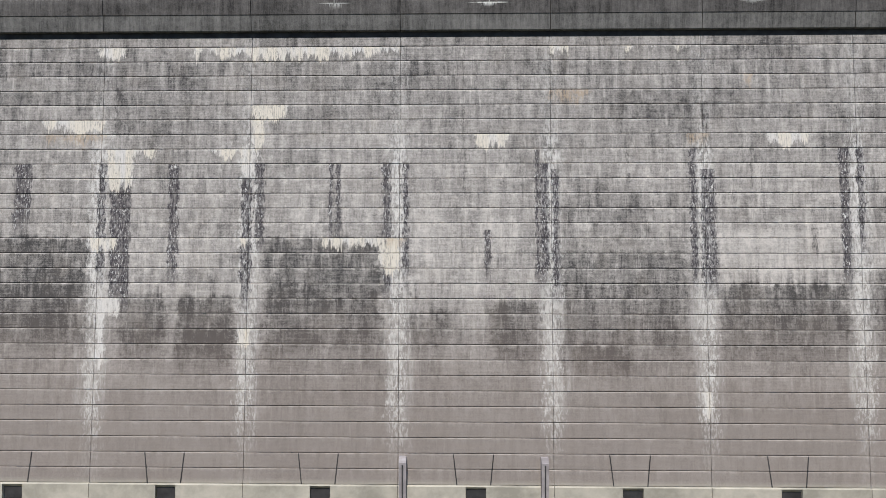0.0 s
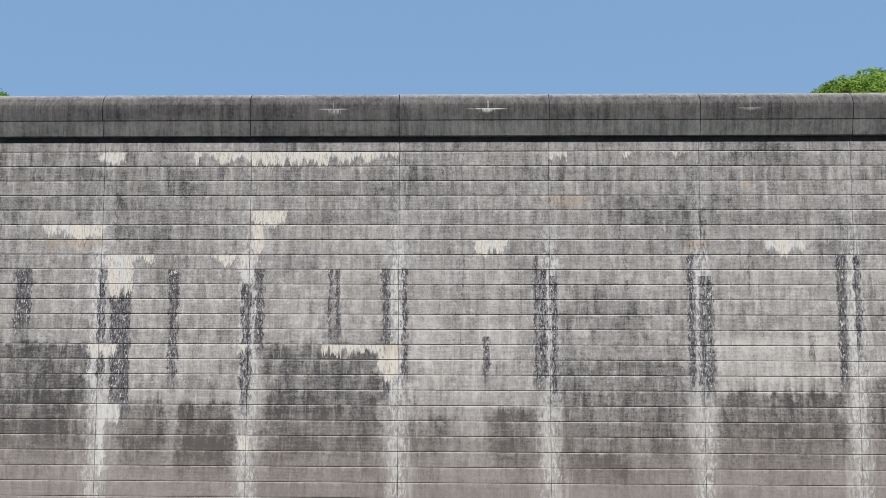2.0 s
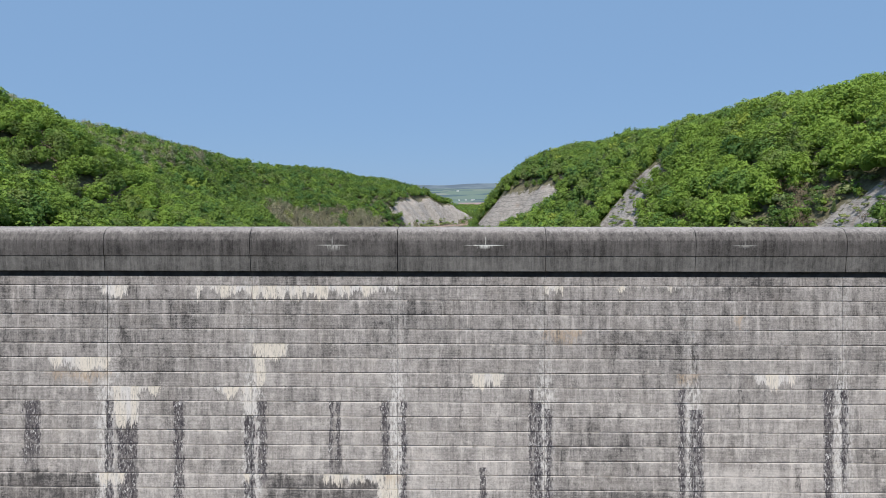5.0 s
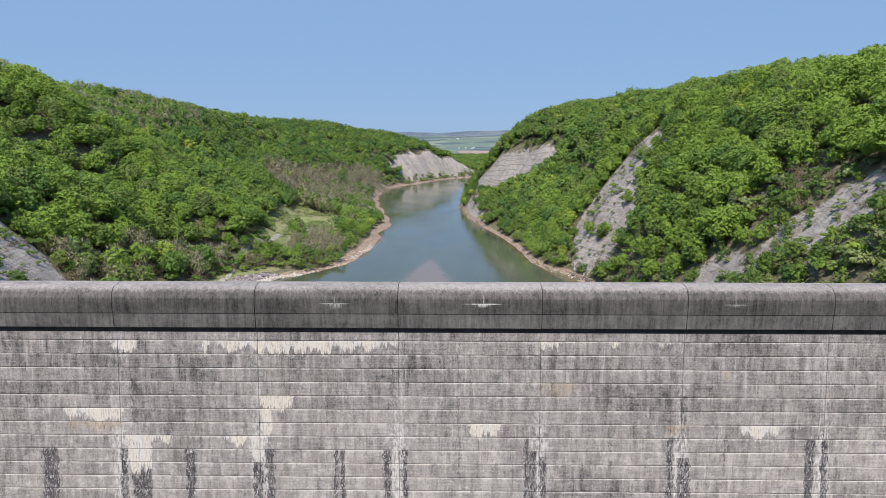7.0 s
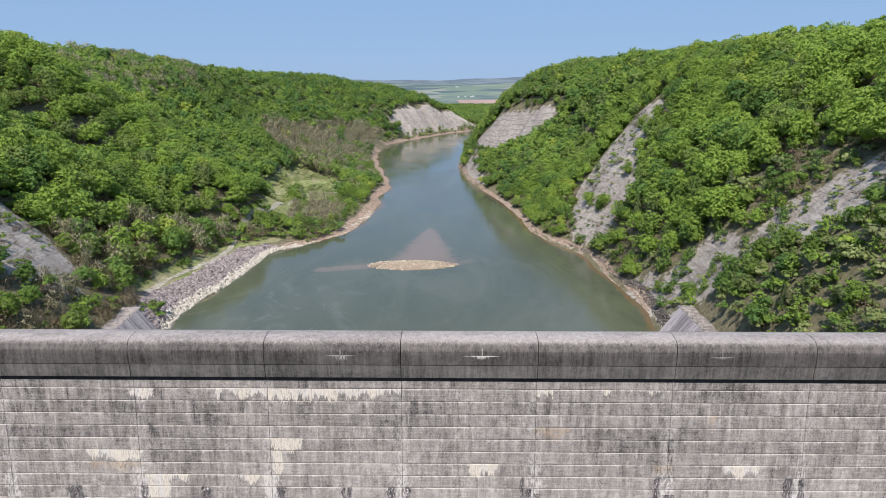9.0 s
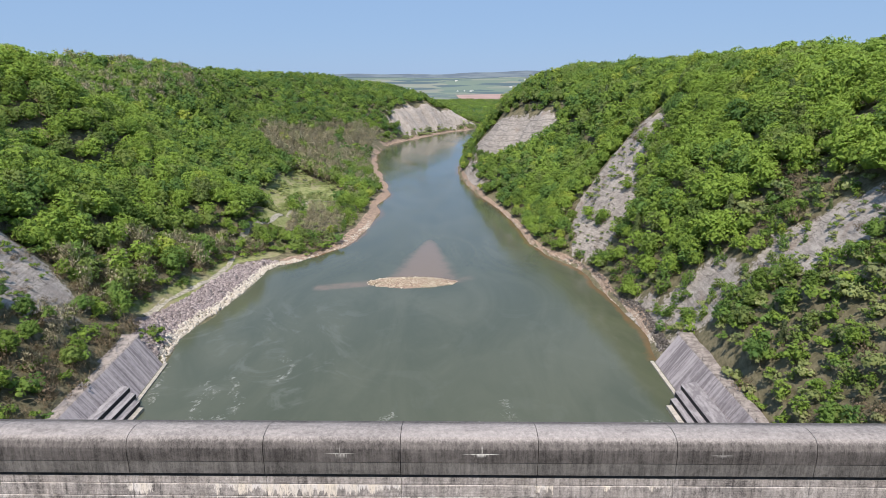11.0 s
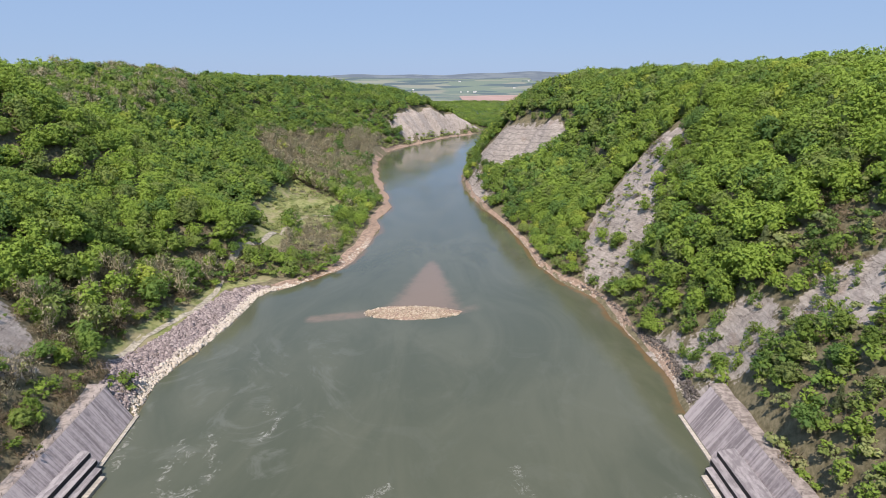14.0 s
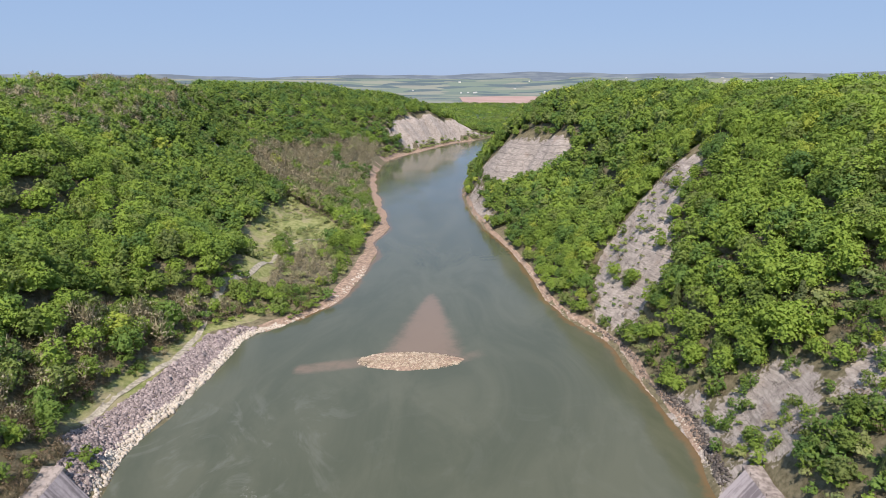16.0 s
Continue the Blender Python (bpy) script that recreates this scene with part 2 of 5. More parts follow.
CRACKS = [(2.1, 0.06, 53.2, 38.6), (-38.6, 0.05, 53.2, 46.5), (18.6, 0.06, 41.6, 38.4), (31.0, 0.1, 41.6, 37.2), (26.4, 0.3, 46.4, 43.4), (2.2, 0.12, 41.6, 37.0), (-33.4, 0.3, 48.0, 42.6), (37.0, 0.3, 33.6, 31.0)]
# centre, half width, top, foot and change of tone of larger stretches
STRETCHES = [(-42.2, 6.6, 32.5, 21.5, -0.75), (-30.4, 2.2, 27.0, 20.5, -0.75), (-23.9, 2.8, 26.6, 20.0, -0.95), (-12.0, 5.9, 32.5, 20.8, -0.75), (-1.5, 2.4, 25.2, 22.0, -0.6), (7.4, 2.4, 26.0, 20.5, -0.75),
             (17.9, 6.5, 31.0, 19.5, -0.5), (15.3, 3.1, 21.95, 19.2, -0.75), (33.9, 6.4, 27.9, 20.8, -0.8), (47.5, 5.4, 29.0, 21.0, -0.7), (33.4, 6.0, 33.2, 28.2, 0.5), (3.2, 6.4, 40.0, 26.5, 0.22), (18.0, 6.4, 36.0, 31.0, -0.25)]


def crest_concrete():
    n = Nodes("crest_concrete")
    p = n.pos()
    x, y, z = n.split(p)
    own = n.add("ShaderNodeObjectInfo").outputs["Random"]
    streak = n.noise(n.scaled(p, (1.6, 1.6, 0.12)), 1.0, 6, 0.65)
    fine = n.noise(n.scaled(p, (6.0, 6.0, 0.6)), 1.0, 4, 0.6)
    grain = n.noise(p, 2.2, 7, 0.65)
    broad = n.noise(n.scaled(p, (0.2, 0.5, 0.4)), 1.0, 3)
    v = n.math("ADD", n.ramp(streak, 0.3, 0.7, -0.3, 0.3), n.ramp(fine, 0.3, 0.7, -0.18, 0.18))
    v = n.math("ADD", v, n.ramp(grain, 0.3, 0.7, -0.2, 0.2))
    v = n.math("ADD", v, n.ramp(broad, 0.34, 0.66, -0.2, 0.2))
    v = n.math("ADD", v, n.math("MULTIPLY_ADD", own, 0.16, -0.08))
    speck = n.noise(p, 9.0, 3, 0.7)
    v = n.math("ADD", v, n.ramp(speck, 0.3, 0.7, -0.2, 0.2))
    v = n.math("MULTIPLY_ADD", v, 0.62, 0.46, True)
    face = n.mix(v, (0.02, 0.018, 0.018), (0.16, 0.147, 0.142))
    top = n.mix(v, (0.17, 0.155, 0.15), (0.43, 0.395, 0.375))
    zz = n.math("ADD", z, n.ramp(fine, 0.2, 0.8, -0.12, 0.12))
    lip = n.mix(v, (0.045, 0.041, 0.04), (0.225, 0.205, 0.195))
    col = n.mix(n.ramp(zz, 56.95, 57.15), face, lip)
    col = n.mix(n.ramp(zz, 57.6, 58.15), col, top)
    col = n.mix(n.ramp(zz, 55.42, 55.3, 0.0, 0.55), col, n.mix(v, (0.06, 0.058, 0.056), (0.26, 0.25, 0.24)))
    for cx, hw, drop, much in ((4.7, 2.6, 0.35, 1.0), (-11.1, 2.0, 0.6, 0.55), (31.2, 1.6, 0.2, 0.35)):
        off = n.math("ABSOLUTE", n.math("SUBTRACT", x, cx))
        line = n.math("MULTIPLY", n.ramp(off, hw, hw * 0.25), n.ramp(n.math("ABSOLUTE", n.math("SUBTRACT", z, 56.5)), 0.07, 0.03))
        drip = n.math("MULTIPLY", n.ramp(n.math("ADD", off, n.ramp(fine, 0.3, 0.7, -0.5, 0.5)), 0.75, 0.2), n.math("MULTIPLY", n.ramp(z, 56.56, 56.5), n.ramp(z, 56.4 - drop, 56.5)))
        stem = n.math("MULTIPLY", n.ramp(off, 0.09, 0.04), n.math("MULTIPLY", n.ramp(z, 57.5, 57.1), n.ramp(z, 56.0, 56.3)))
        m = n.math("MAXIMUM", n.math("MAXIMUM", line, drip), n.math("MULTIPLY", stem, 0.5))
        col = n.mix(n.math("MULTIPLY", m, n.ramp(grain, 0.36, 0.52, 0.3 * much, much)), col, (0.66, 0.65, 0.62))
    n.bump(n.math("ADD", grain, fine), 0.4, 0.04)
    return n.done(col, 0.88, 0.25)


def plain_concrete(name, dark, light, scale=(0.9, 0.9, 0.9), streaks=(0.12, 2.0, 0.12)):
    n = Nodes(name)
    p = n.pos()
    own = n.add("ShaderNodeObjectInfo").outputs["Random"]
    a = n.noise(n.scaled(p, scale), 1.0, 6, 0.65)
    b = n.noise(n.scaled(p, streaks), 1.0, 5, 0.65)
    v = n.math("ADD", n.ramp(a, 0.3, 0.7, -0.22, 0.22), n.ramp(b, 0.36, 0.64, 0.05, 0.95))
    v = n.math("ADD", v, n.math("MULTIPLY_ADD", own, 0.5, -0.25), 0.0, True)
    n.bump(a, 0.4, 0.06)
    return n.done(n.mix(v, dark, light), 0.9, 0.25)


def plain_colour(name, colour, vary=0.25, scale=2.0, rough=0.9, spec=0.25):
    n = Nodes(name)
    a = n.noise(n.pos(), scale, 5, 0.6)
    lo = tuple(c * (1 - vary) for c in colour)
    hi = tuple(min(1, c * (1 + vary)) for c in colour)
    return n.done(n.mix(n.ramp(a, 0.3, 0.7), lo, hi), rough, spec)


def stone_material(name, dark, light):
    n = Nodes(name)
    isl = n.add("ShaderNodeNewGeometry").outputs["Random Per Island"]
    a = n.noise(n.pos(), 2.5, 5, 0.65)
    v = n.math("ADD", n.math("MULTIPLY", isl, 0.7), n.ramp(a, 0.3, 0.7, 0.0, 0.3), None, True)
    n.bump(a, 0.5, 0.1)
    return n.done(n.mix(v, dark, light), 0.9, 0.2)


def leaf_material(name, dark, light, third, grey, cool):
    """Leaves: a tint and a hue for each tree, a smaller one for each spray of leaves, light passing through."""
    n = Nodes(name)
    tint = n.add("ShaderNodeAttribute")
    tint.attribute_name = "tint"
    own = n.add("ShaderNodeObjectInfo").outputs["Random"]
    isl = n.add("ShaderNodeNewGeometry").outputs["Random Per Island"]
    stand = n.noise(n.pos(), 0.02, 3)
    f = n.math("ADD", tint.outputs["Fac"], n.math("MULTIPLY_ADD", own, 0.5, -0.25))
    f = n.math("ADD", f, n.math("MULTIPLY_ADD", isl, 0.22, -0.11))
    f = n.math("ADD", f, n.ramp(stand, 0.35, 0.65, -0.15, 0.15), None, True)
    col = n.mix(f, dark, light)
    hue = n.add("ShaderNodeTexWhiteNoise")
    hue.noise_dimensions = "1D"
    n.put(hue.inputs["W"], n.math("ADD", n.math("MULTIPLY", tint.outputs["Fac"], 977.0), n.math("MULTIPLY", own, 311.0)))
    h = hue.outputs["Value"]
    col = n.mix(n.ramp(h, 0.76, 0.97, 0.0, 0.5), col, grey)
    col = n.mix(n.ramp(h, 0.34, 0.08, 0.0, 0.6), col, cool)
    col = n.mix(n.ramp(tint.outputs["Fac"], 0.86, 0.98, 0.0, 0.7), col, third)
    mat = n.done(col, 0.75, 0.1)
    tr = n.add("ShaderNodeBsdfTranslucent")
    n.put(tr.inputs[0], n.mix(0.3, col, third))
    mx = n.add("ShaderNodeMixShader")
    mx.inputs[0].default_value = 0.36
    n.t.links.new(n.bsdf.outputs[0], mx.inputs[1])
    n.t.links.new(tr.outputs[0], mx.inputs[2])
    n.t.links.new(mx.outputs[0], n.out.inputs[0])
    return mat


def ground_material():
    """Grass, forest litter and grey shale, the shale where the mesh says that the slope is bare."""
    n = Nodes("hillside_ground")
    p = n.pos()
    at = n.add("ShaderNodeAttribute")
    at.attribute_name = "cover"           # x: bare shale, y: meadow, z: far land
    bare, meadow, far = n.split(at.outputs["Vector"])
    a = n.noise(p, 0.5, 7, 0.65)
    b = n.noise(n.scaled(p, (0.16, 0.16, 0.75)), 1.0, 6, 0.7, 1.5)
    c = n.noise(p, 0.06, 4)
    litter = n.mix(n.ramp(a, 0.3, 0.7), (0.10, 0.092, 0.055), (0.21, 0.19, 0.125))
    shale = n.mix(n.ramp(b, 0.35, 0.65), (0.25, 0.225, 0.205), (0.43, 0.395, 0.36))
    shale = n.mix(n.ramp(a, 0.35, 0.7, 0.0, 0.45), shale, (0.47, 0.43, 0.395))
    strata = n.noise(n.scaled(p, (0.02, 0.02, 1.5)), 1.0, 4, 0.6)
    shale = n.mix(n.ramp(strata, 0.52, 0.6, 0.0, 0.34), shale, (0.15, 0.135, 0.125))
    px, py, pz = n.split(p)
    tilt = n.math("ADD", n.math("MULTIPLY_ADD", py, 0.06, pz), n.ramp(n.noise(p, 0.05, 3), 0.3, 0.7, -1.2, 1.2))
    beds = n.math("ABSOLUTE", n.math("SUBTRACT", n.math("FRACT", n.math("DIVIDE", tilt, 4.6)), 0.5))
    shale = n.mix(n.math("MULTIPLY", n.ramp(beds, 0.08, 0.02, 0.0, 0.6), n.math("MULTIPLY", n.ramp(py, 450, 520), n.ramp(py, 820, 760))), shale, (0.11, 0.1, 0.092))
    # gullies, flutes and rills: their shade put into the colour as dark streaks
    gully = n.noise(n.scaled(p, (0.35, 0.35, 0.04)), 1.0, 5, 0.65)
    shale = n.mix(n.ramp(gully, 0.5, 0.66, 0.0, 0.25), shale, (0.15, 0.14, 0.135))
    flute = n.noise(n.scaled(p, (0.1, 0.1, 0.02)), 1.0, 5, 0.7)
    shale = n.mix(n.ramp(flute, 0.48, 0.62, 0.0, 0.28), shale, (0.17, 0.155, 0.145))
    rill = n.noise(n.scaled(p, (0.2, 0.2, 0.035)), 1.0, 5, 0.7)
    shale = n.mix(n.math("MULTIPLY", n.ramp(rill, 0.47, 0.6, 0.0, 0.7), n.ramp(py, 850, 950)), shale, (0.16, 0.145, 0.13))
    shale = n.mix(n.ramp(py, 850, 950, 0.0, 0.3), shale, (0.55, 0.48, 0.42))
    earth = n.noise(p, 0.11, 5, 0.65)
    shale = n.mix(n.ramp(earth, 0.55, 0.72, 0.0, 0.6), shale, (0.25, 0.185, 0.145))
    seam = n.noise(n.scaled(p, (0.13, 0.13, 0.3)), 1.0, 4, 0.55, 0.8)
    cracks = n.ramp(n.math("ABSOLUTE", n.math("SUBTRACT", seam, 0.5)), 0.012, 0.003, 0.0, 0.6)
    shale = n.mix(cracks, shale, (0.055, 0.05, 0.045))
    chips = n.noise(p, 1.7, 4, 0.7)
    shale = n.mix(n.ramp(chips, 0.56, 0.7, 0.0, 0.35), shale, (0.14, 0.12, 0.11))
    grass = n.mix(n.ramp(a, 0.3, 0.7), (0.16, 0.19, 0.065), (0.3, 0.31, 0.15))
    tuft = n.noise(p, 0.16, 6, 0.7)
    grass = n.mix(n.ramp(tuft, 0.48, 0.6, 0.0, 0.75), grass, (0.12, 0.16, 0.05))
    grass = n.mix(n.ramp(c, 0.5, 0.62, 0.0, 0.6), grass, (0.30, 0.255, 0.18))
    col = n.mix(n.ramp(n.math("ADD", bare, n.ramp(a, 0.3, 0.7, -0.3, 0.3)), 0.45, 0.6), litter, shale)
    col = n.mix(n.ramp(n.math("ADD", meadow, n.ramp(c, 0.3, 0.7, -0.2, 0.2)), 0.45, 0.6), col, grass)
    vor = n.add("ShaderNodeTexVoronoi")
    n.put(vor.inputs["Vector"], n.scaled(p, (0.0045, 0.013, 0.0)))
    vor.inputs["Scale"].default_value = 1.0
    vr = n.split(vor.outputs["Color"])
    # far fields: the blue of distance haze put into their colours
    hazed_fields = n.mix(n.ramp(vr[0], 0.35, 0.6), (0.085, 0.125, 0.14), (0.15, 0.2, 0.165))
    hazed_fields = n.mix(n.ramp(vr[1], 0.72, 0.76, 0.0, 0.9), hazed_fields, (0.23, 0.245, 0.205))
    col = n.mix(n.ramp(far, 0.4, 0.6), col, hazed_fields)
    n.bump(n.math("ADD", a, n.math("MULTIPLY", chips, 0.5)), 0.7, 0.5)
    return n.done(col, 0.95, 0.15)


def water_material():
    n = Nodes("river_water")
    p = n.pos()
    at = n.add("ShaderNodeAttribute")
    at.attribute_name = "shallow"         # x: shore, y: sand bar, z: foam zone
    shore, bar, foam = n.split(at.outputs["Vector"])
    drift = n.noise(n.scaled(p, (0.03, 0.012, 1.0)), 1.0, 5, 0.6, 1.2)
    col = n.mix(n.ramp(drift, 0.3, 0.7), (0.07, 0.082, 0.055), (0.098, 0.108, 0.075))
    rag = n.noise(p, 0.25, 5, 0.65)
    col = n.mix(n.ramp(n.math("ADD", shore, n.ramp(rag, 0.3, 0.7, -0.2, 0.2)), 0.2, 1.0, 0.0, 0.8), col, (0.17, 0.105, 0.055))
    col = n.mix(n.ramp(n.math("ADD", bar, n.ramp(rag, 0.3, 0.7, -0.12, 0.12)), 0.1, 1.0, 0.0, 0.72), col, (0.225, 0.16, 0.12))
    px, py, pz = n.split(p)
    silt = n.noise(n.scaled(p, (0.035, 0.03, 1.0)), 1.0, 6, 0.62, 2.6)
    silt = n.math("MULTIPLY", n.ramp(silt, 0.5, 0.66, 0.0, 0.34), n.math("MULTIPLY", n.ramp(px, -20.0, -50.0, 0.25, 1.0), n.ramp(py, 275.0, 235.0)))
    col = n.mix(silt, col, (0.17, 0.185, 0.16))
    curl = n.noise(n.scaled(p, (0.22, 0.2, 1.0)), 1.0, 6, 0.72, 2.2)
    froth = n.noise(n.scaled(p, (1.3, 1.1, 1.0)), 1.0, 5, 0.75, 1.0)
    fm = n.ramp(n.math("ADD", foam, n.math("MULTIPLY_ADD", curl, 3.4, -1.7)), 0.7, 1.3)
    fm = n.math("MULTIPLY", n.math("MULTIPLY", fm, n.ramp(foam, 0.02, 0.25)), n.ramp(froth, 0.4, 0.62, 0.2, 1.0))
    col = n.mix(n.math("MULTIPLY", fm, 0.36), col, (0.6, 0.6, 0.57))
    rip = n.noise(n.scaled(p, (0.8, 1.1, 1.0)), 1.0, 5, 0.6)
    gust = n.noise(n.scaled(p, (0.02, 0.008, 1.0)), 1.0, 3, 0.5, 0.8)
    n.bump(rip, 0.12, 0.15)
    rough = n.math("ADD", n.ramp(gust, 0.35, 0.65, 0.05, 0.16), n.math("MULTIPLY", fm, 0.5))
    mat = n.done(col, rough, 0.5)
    n.bsdf.inputs["IOR"].default_value = 1.33
    return mat


M_FACE = weathered_concrete()
M_CREST = crest_concrete()
M_JOINT = plain_colour("joint_filler", (0.03, 0.028, 0.028), 0.3)
M_SLAB = plain_concrete("sloped_slab_concrete", (0.2, 0.18, 0.19), (0.42, 0.385, 0.395), streaks=(0.05, 0.8, 0.05))
M_KERB = plain_concrete("pale_kerb_concrete", (0.30, 0.28, 0.24), (0.50, 0.46, 0.40))
M_BERM = plain_concrete("berm_concrete", (0.17, 0.147, 0.135), (0.36, 0.32, 0.295), streaks=(0.5, 0.5, 0.5))
M_STEP = plain_concrete("step_concrete", (0.19, 0.175, 0.185), (0.36, 0.34, 0.345), streaks=(1.0, 0.2, 1.0))
# near black, shade put into colour: lip band, intakes, slots, risers
M_SHADE = plain_colour("shade_concrete", (0.045, 0.043, 0.045), 0.35, 0.8)
M_IRON = plain_colour("dark_iron", (0.06, 0.055, 0.05), 0.3, 3.0, 0.6, 0.4)
M_GROUND = ground_material()
M_WATER = water_material()
M_STONE = stone_material("riprap_stone", (0.075, 0.06, 0.066), (0.47, 0.41, 0.40))
M_PALE = stone_material("pale_limestone", (0.36, 0.32, 0.27), (0.62, 0.58, 0.51))
M_LEDGE = stone_material("dark_shale_ledge", (0.05, 0.045, 0.042), (0.19, 0.17, 0.155))
M_GRAVEL = stone_material("island_gravel", (0.24, 0.185, 0.13), (0.57, 0.5, 0.4))
M_TRACK = plain_colour("dirt_track", (0.33, 0.31, 0.255), 0.4, 0.7)
M_BANK = plain_colour("sandy_shore", (0.29, 0.215, 0.165), 0.4, 0.6)
M_FIELD = plain_colour("ploughed_field", (0.37, 0.26, 0.23), 0.12, 0.01)
M_LEAF = leaf_material("leaves", (0.076, 0.135, 0.038), (0.255, 0.38, 0.076), (0.39, 0.46, 0.085), (0.20, 0.225, 0.115), (0.08, 0.185, 0.07))
M_PINE = leaf_material("needles", (0.085, 0.13, 0.055), (0.16, 0.22, 0.085), (0.18, 0.24, 0.09), (0.14, 0.16, 0.09), (0.09, 0.15, 0.075))
M_TWIG = leaf_material("budding_twigs", (0.34, 0.305, 0.21), (0.55, 0.50, 0.36), (0.44, 0.48, 0.24), (0.37, 0.385, 0.21), (0.40, 0.355, 0.26))
M_SCRUB = leaf_material("dry_scrub_twigs", (0.17, 0.13, 0.09), (0.34, 0.27, 0.19), (0.30, 0.32, 0.14), (0.24, 0.22, 0.13), (0.27, 0.2, 0.15))
M_SHRUB = leaf_material("pale_shrub_leaves", (0.17, 0.22, 0.08), (0.38, 0.43, 0.18), (0.44, 0.48, 0.22), (0.30, 0.30, 0.17), (0.2, 0.28, 0.12))
M_BARK = plain_colour("bark", (0.17, 0.15, 0.125), 0.4, 3.0)


# ---- building helpers ----
def mesh_of(name, verts, faces, mat=None, smooth=False):
    me = bpy.data.meshes.new(name)
    me.from_pydata([tuple(v) for v in verts], [], faces)
    if mat:
        me.materials.append(mat)
    if smooth:
        me.shade_smooth()
    me.update()
    return me


def part(name, data, parent, label="", m=None):
    """One mesh object under a thing or a part; data is a mesh."""
    ob = new(name, data)
    ob.parent = parent
    if m is not None:
        ob.matrix_basis = m
    if label:
        ob["label"] = label
    return ob


def bm_mesh(name, bm, mat, smooth=False):
    me = bpy.data.meshes.new(name)
    bm.to_mesh(me)
    bm.free()
    me.materials.append(mat)
    if smooth:
        me.shade_smooth()
    return me


def box_mesh(name, x0, x1, y0, y1, z0, z1, mat, bevel=0.0):
    bm = bmesh.new()
    bmesh.ops.create_cube(bm, size=1, matrix=Matrix.Translation(((x0 + x1) / 2, (y0 + y1) / 2, (z0 + z1) / 2)) @ Matrix.Diagonal((x1 - x0, y1 - y0, z1 - z0, 1)))
    if bevel:
        bmesh.ops.bevel(bm, geom=bm.edges[:], offset=bevel, segments=2, affect="EDGES", profile=0.6)
    return bm_mesh(name, bm, mat)


def prism_mesh(name, profile, a, b, mat, axis="x"):
    """A closed profile drawn out from a to b; profile in (y, z) for axis x, in (x, z) for axis y."""
    k = len(profile)
    verts = [((a, p, q) if axis == "x" else (p, a, q)) for p, q in profile] + [((b, p, q) if axis == "x" else (p, b, q)) for p, q in profile]
    faces = [tuple(range(k)), tuple(range(2 * k - 1, k - 1, -1))] + [(i, i + k, (i + 1) % k + k, (i + 1) % k) for i in range(k)]
    me = mesh_of(name, verts, faces, mat)
    bm = bmesh.new()
    bm.from_mesh(me)
    bmesh.ops.recalc_face_normals(bm, faces=bm.faces[:])
    bm.to_mesh(me)
    bm.free()
    return me


# ---- the lie of the land ----
SHORE_L = [(-400, -90), (60, -88), (169, -88), (203, -95), (219, -97.5), (234, -96), (246, -93), (262, -90.8), (279, -89), (297, -88), (306, -88), (314, -84.7), (323, -75), (338, -63.5), (350, -56), (366, -52.5), (398, -46.8), (446, -44.5),
           (482, -47.5), (523, -42), (578, -51), (643, -62), (707, -71), (786, -79.5), (886, -82), (946, -70), (1016, -38), (1100, -6), (1139, 14), (1197, 57), (1262, 92), (1330, 140), (1450, 230), (1600, 330), (6000, 900)]
SHORE_R = [(-400, 70), (60, 66), (165, 67), (200, 75), (222, 78), (242, 78), (262, 74.5), (281, 74), (298, 73), (311, 69), (335, 58.4), (359, 52.6), (387, 51.6), (413, 49.7), (459, 43.8), (503, 34),
           (566, 24.4), (658, 18.5), (744, 25.3), (800, 45), (900, 85), (1000, 125), (1100, 162), (1200, 205), (1300, 255), (1450, 330), (1600, 380), (6000, 930)]
OFF_L = (0, 10, 20, 40, 60, 80, 100, 140, 180, 230)
RISE_L = {60: (3, 12, 19, 38, 54, 66, 78, 100, 104, 106), 200: (3, 11, 18, 37, 53, 66, 78, 98, 103, 105), 240: (3, 6.5, 9, 26, 46, 58, 70, 97, 105, 108), 330: (3, 5, 6, 9, 33, 40, 47, 85, 106, 109),
          430: (3, 5, 6, 7, 8, 9, 22, 55, 84, 104), 600: (3, 4, 6, 7, 8, 10, 22, 46, 92, 104)}
RISE_L_FAR = {700: (3, 5, 6, 8, 12, 20, 32, 56, 93, 105), 900: (3, 12, 20, 32, 42, 52, 60, 79, 93, 95), 1000: (3, 6, 20, 40, 52, 60, 67, 83, 91, 94), 1080: (3, 6, 20, 46, 57, 64, 71, 83, 90, 92),
              1160: (3, 6, 20, 46, 56, 63, 69, 78, 83, 85), 1215: (3, 6, 18, 32, 42, 50, 56, 65, 71, 74), 1265: (3, 4, 8, 14, 20, 27, 33, 42, 48, 52), 1330: (3, 4, 5, 6, 7, 8, 9, 10, 12, 14), 1500: (3, 5, 7, 8, 9, 10, 10, 11, 12, 12)}
OFF_R = (0, 6, 12, 20, 30, 45, 60, 80, 110, 160)
RISE_R = {60: (3, 9, 13, 20, 34, 52, 68, 86, 98, 99), 140: (3, 9, 12.5, 18, 31, 50, 66, 84, 97, 99), 190: (3, 9, 14, 25, 35, 50, 66, 82, 95, 98), 250: (3, 8, 17, 28, 44, 62, 77, 90, 97, 98),
          290: (3, 9, 18, 31, 46, 62, 77, 91, 98, 99), 330: (3, 7, 14, 24, 38, 57, 75, 90, 98, 100), 355: (3, 7, 13, 22, 35, 53, 72, 90, 99, 101), 405: (3, 5, 8, 13, 19, 27, 38, 70, 100, 98)}
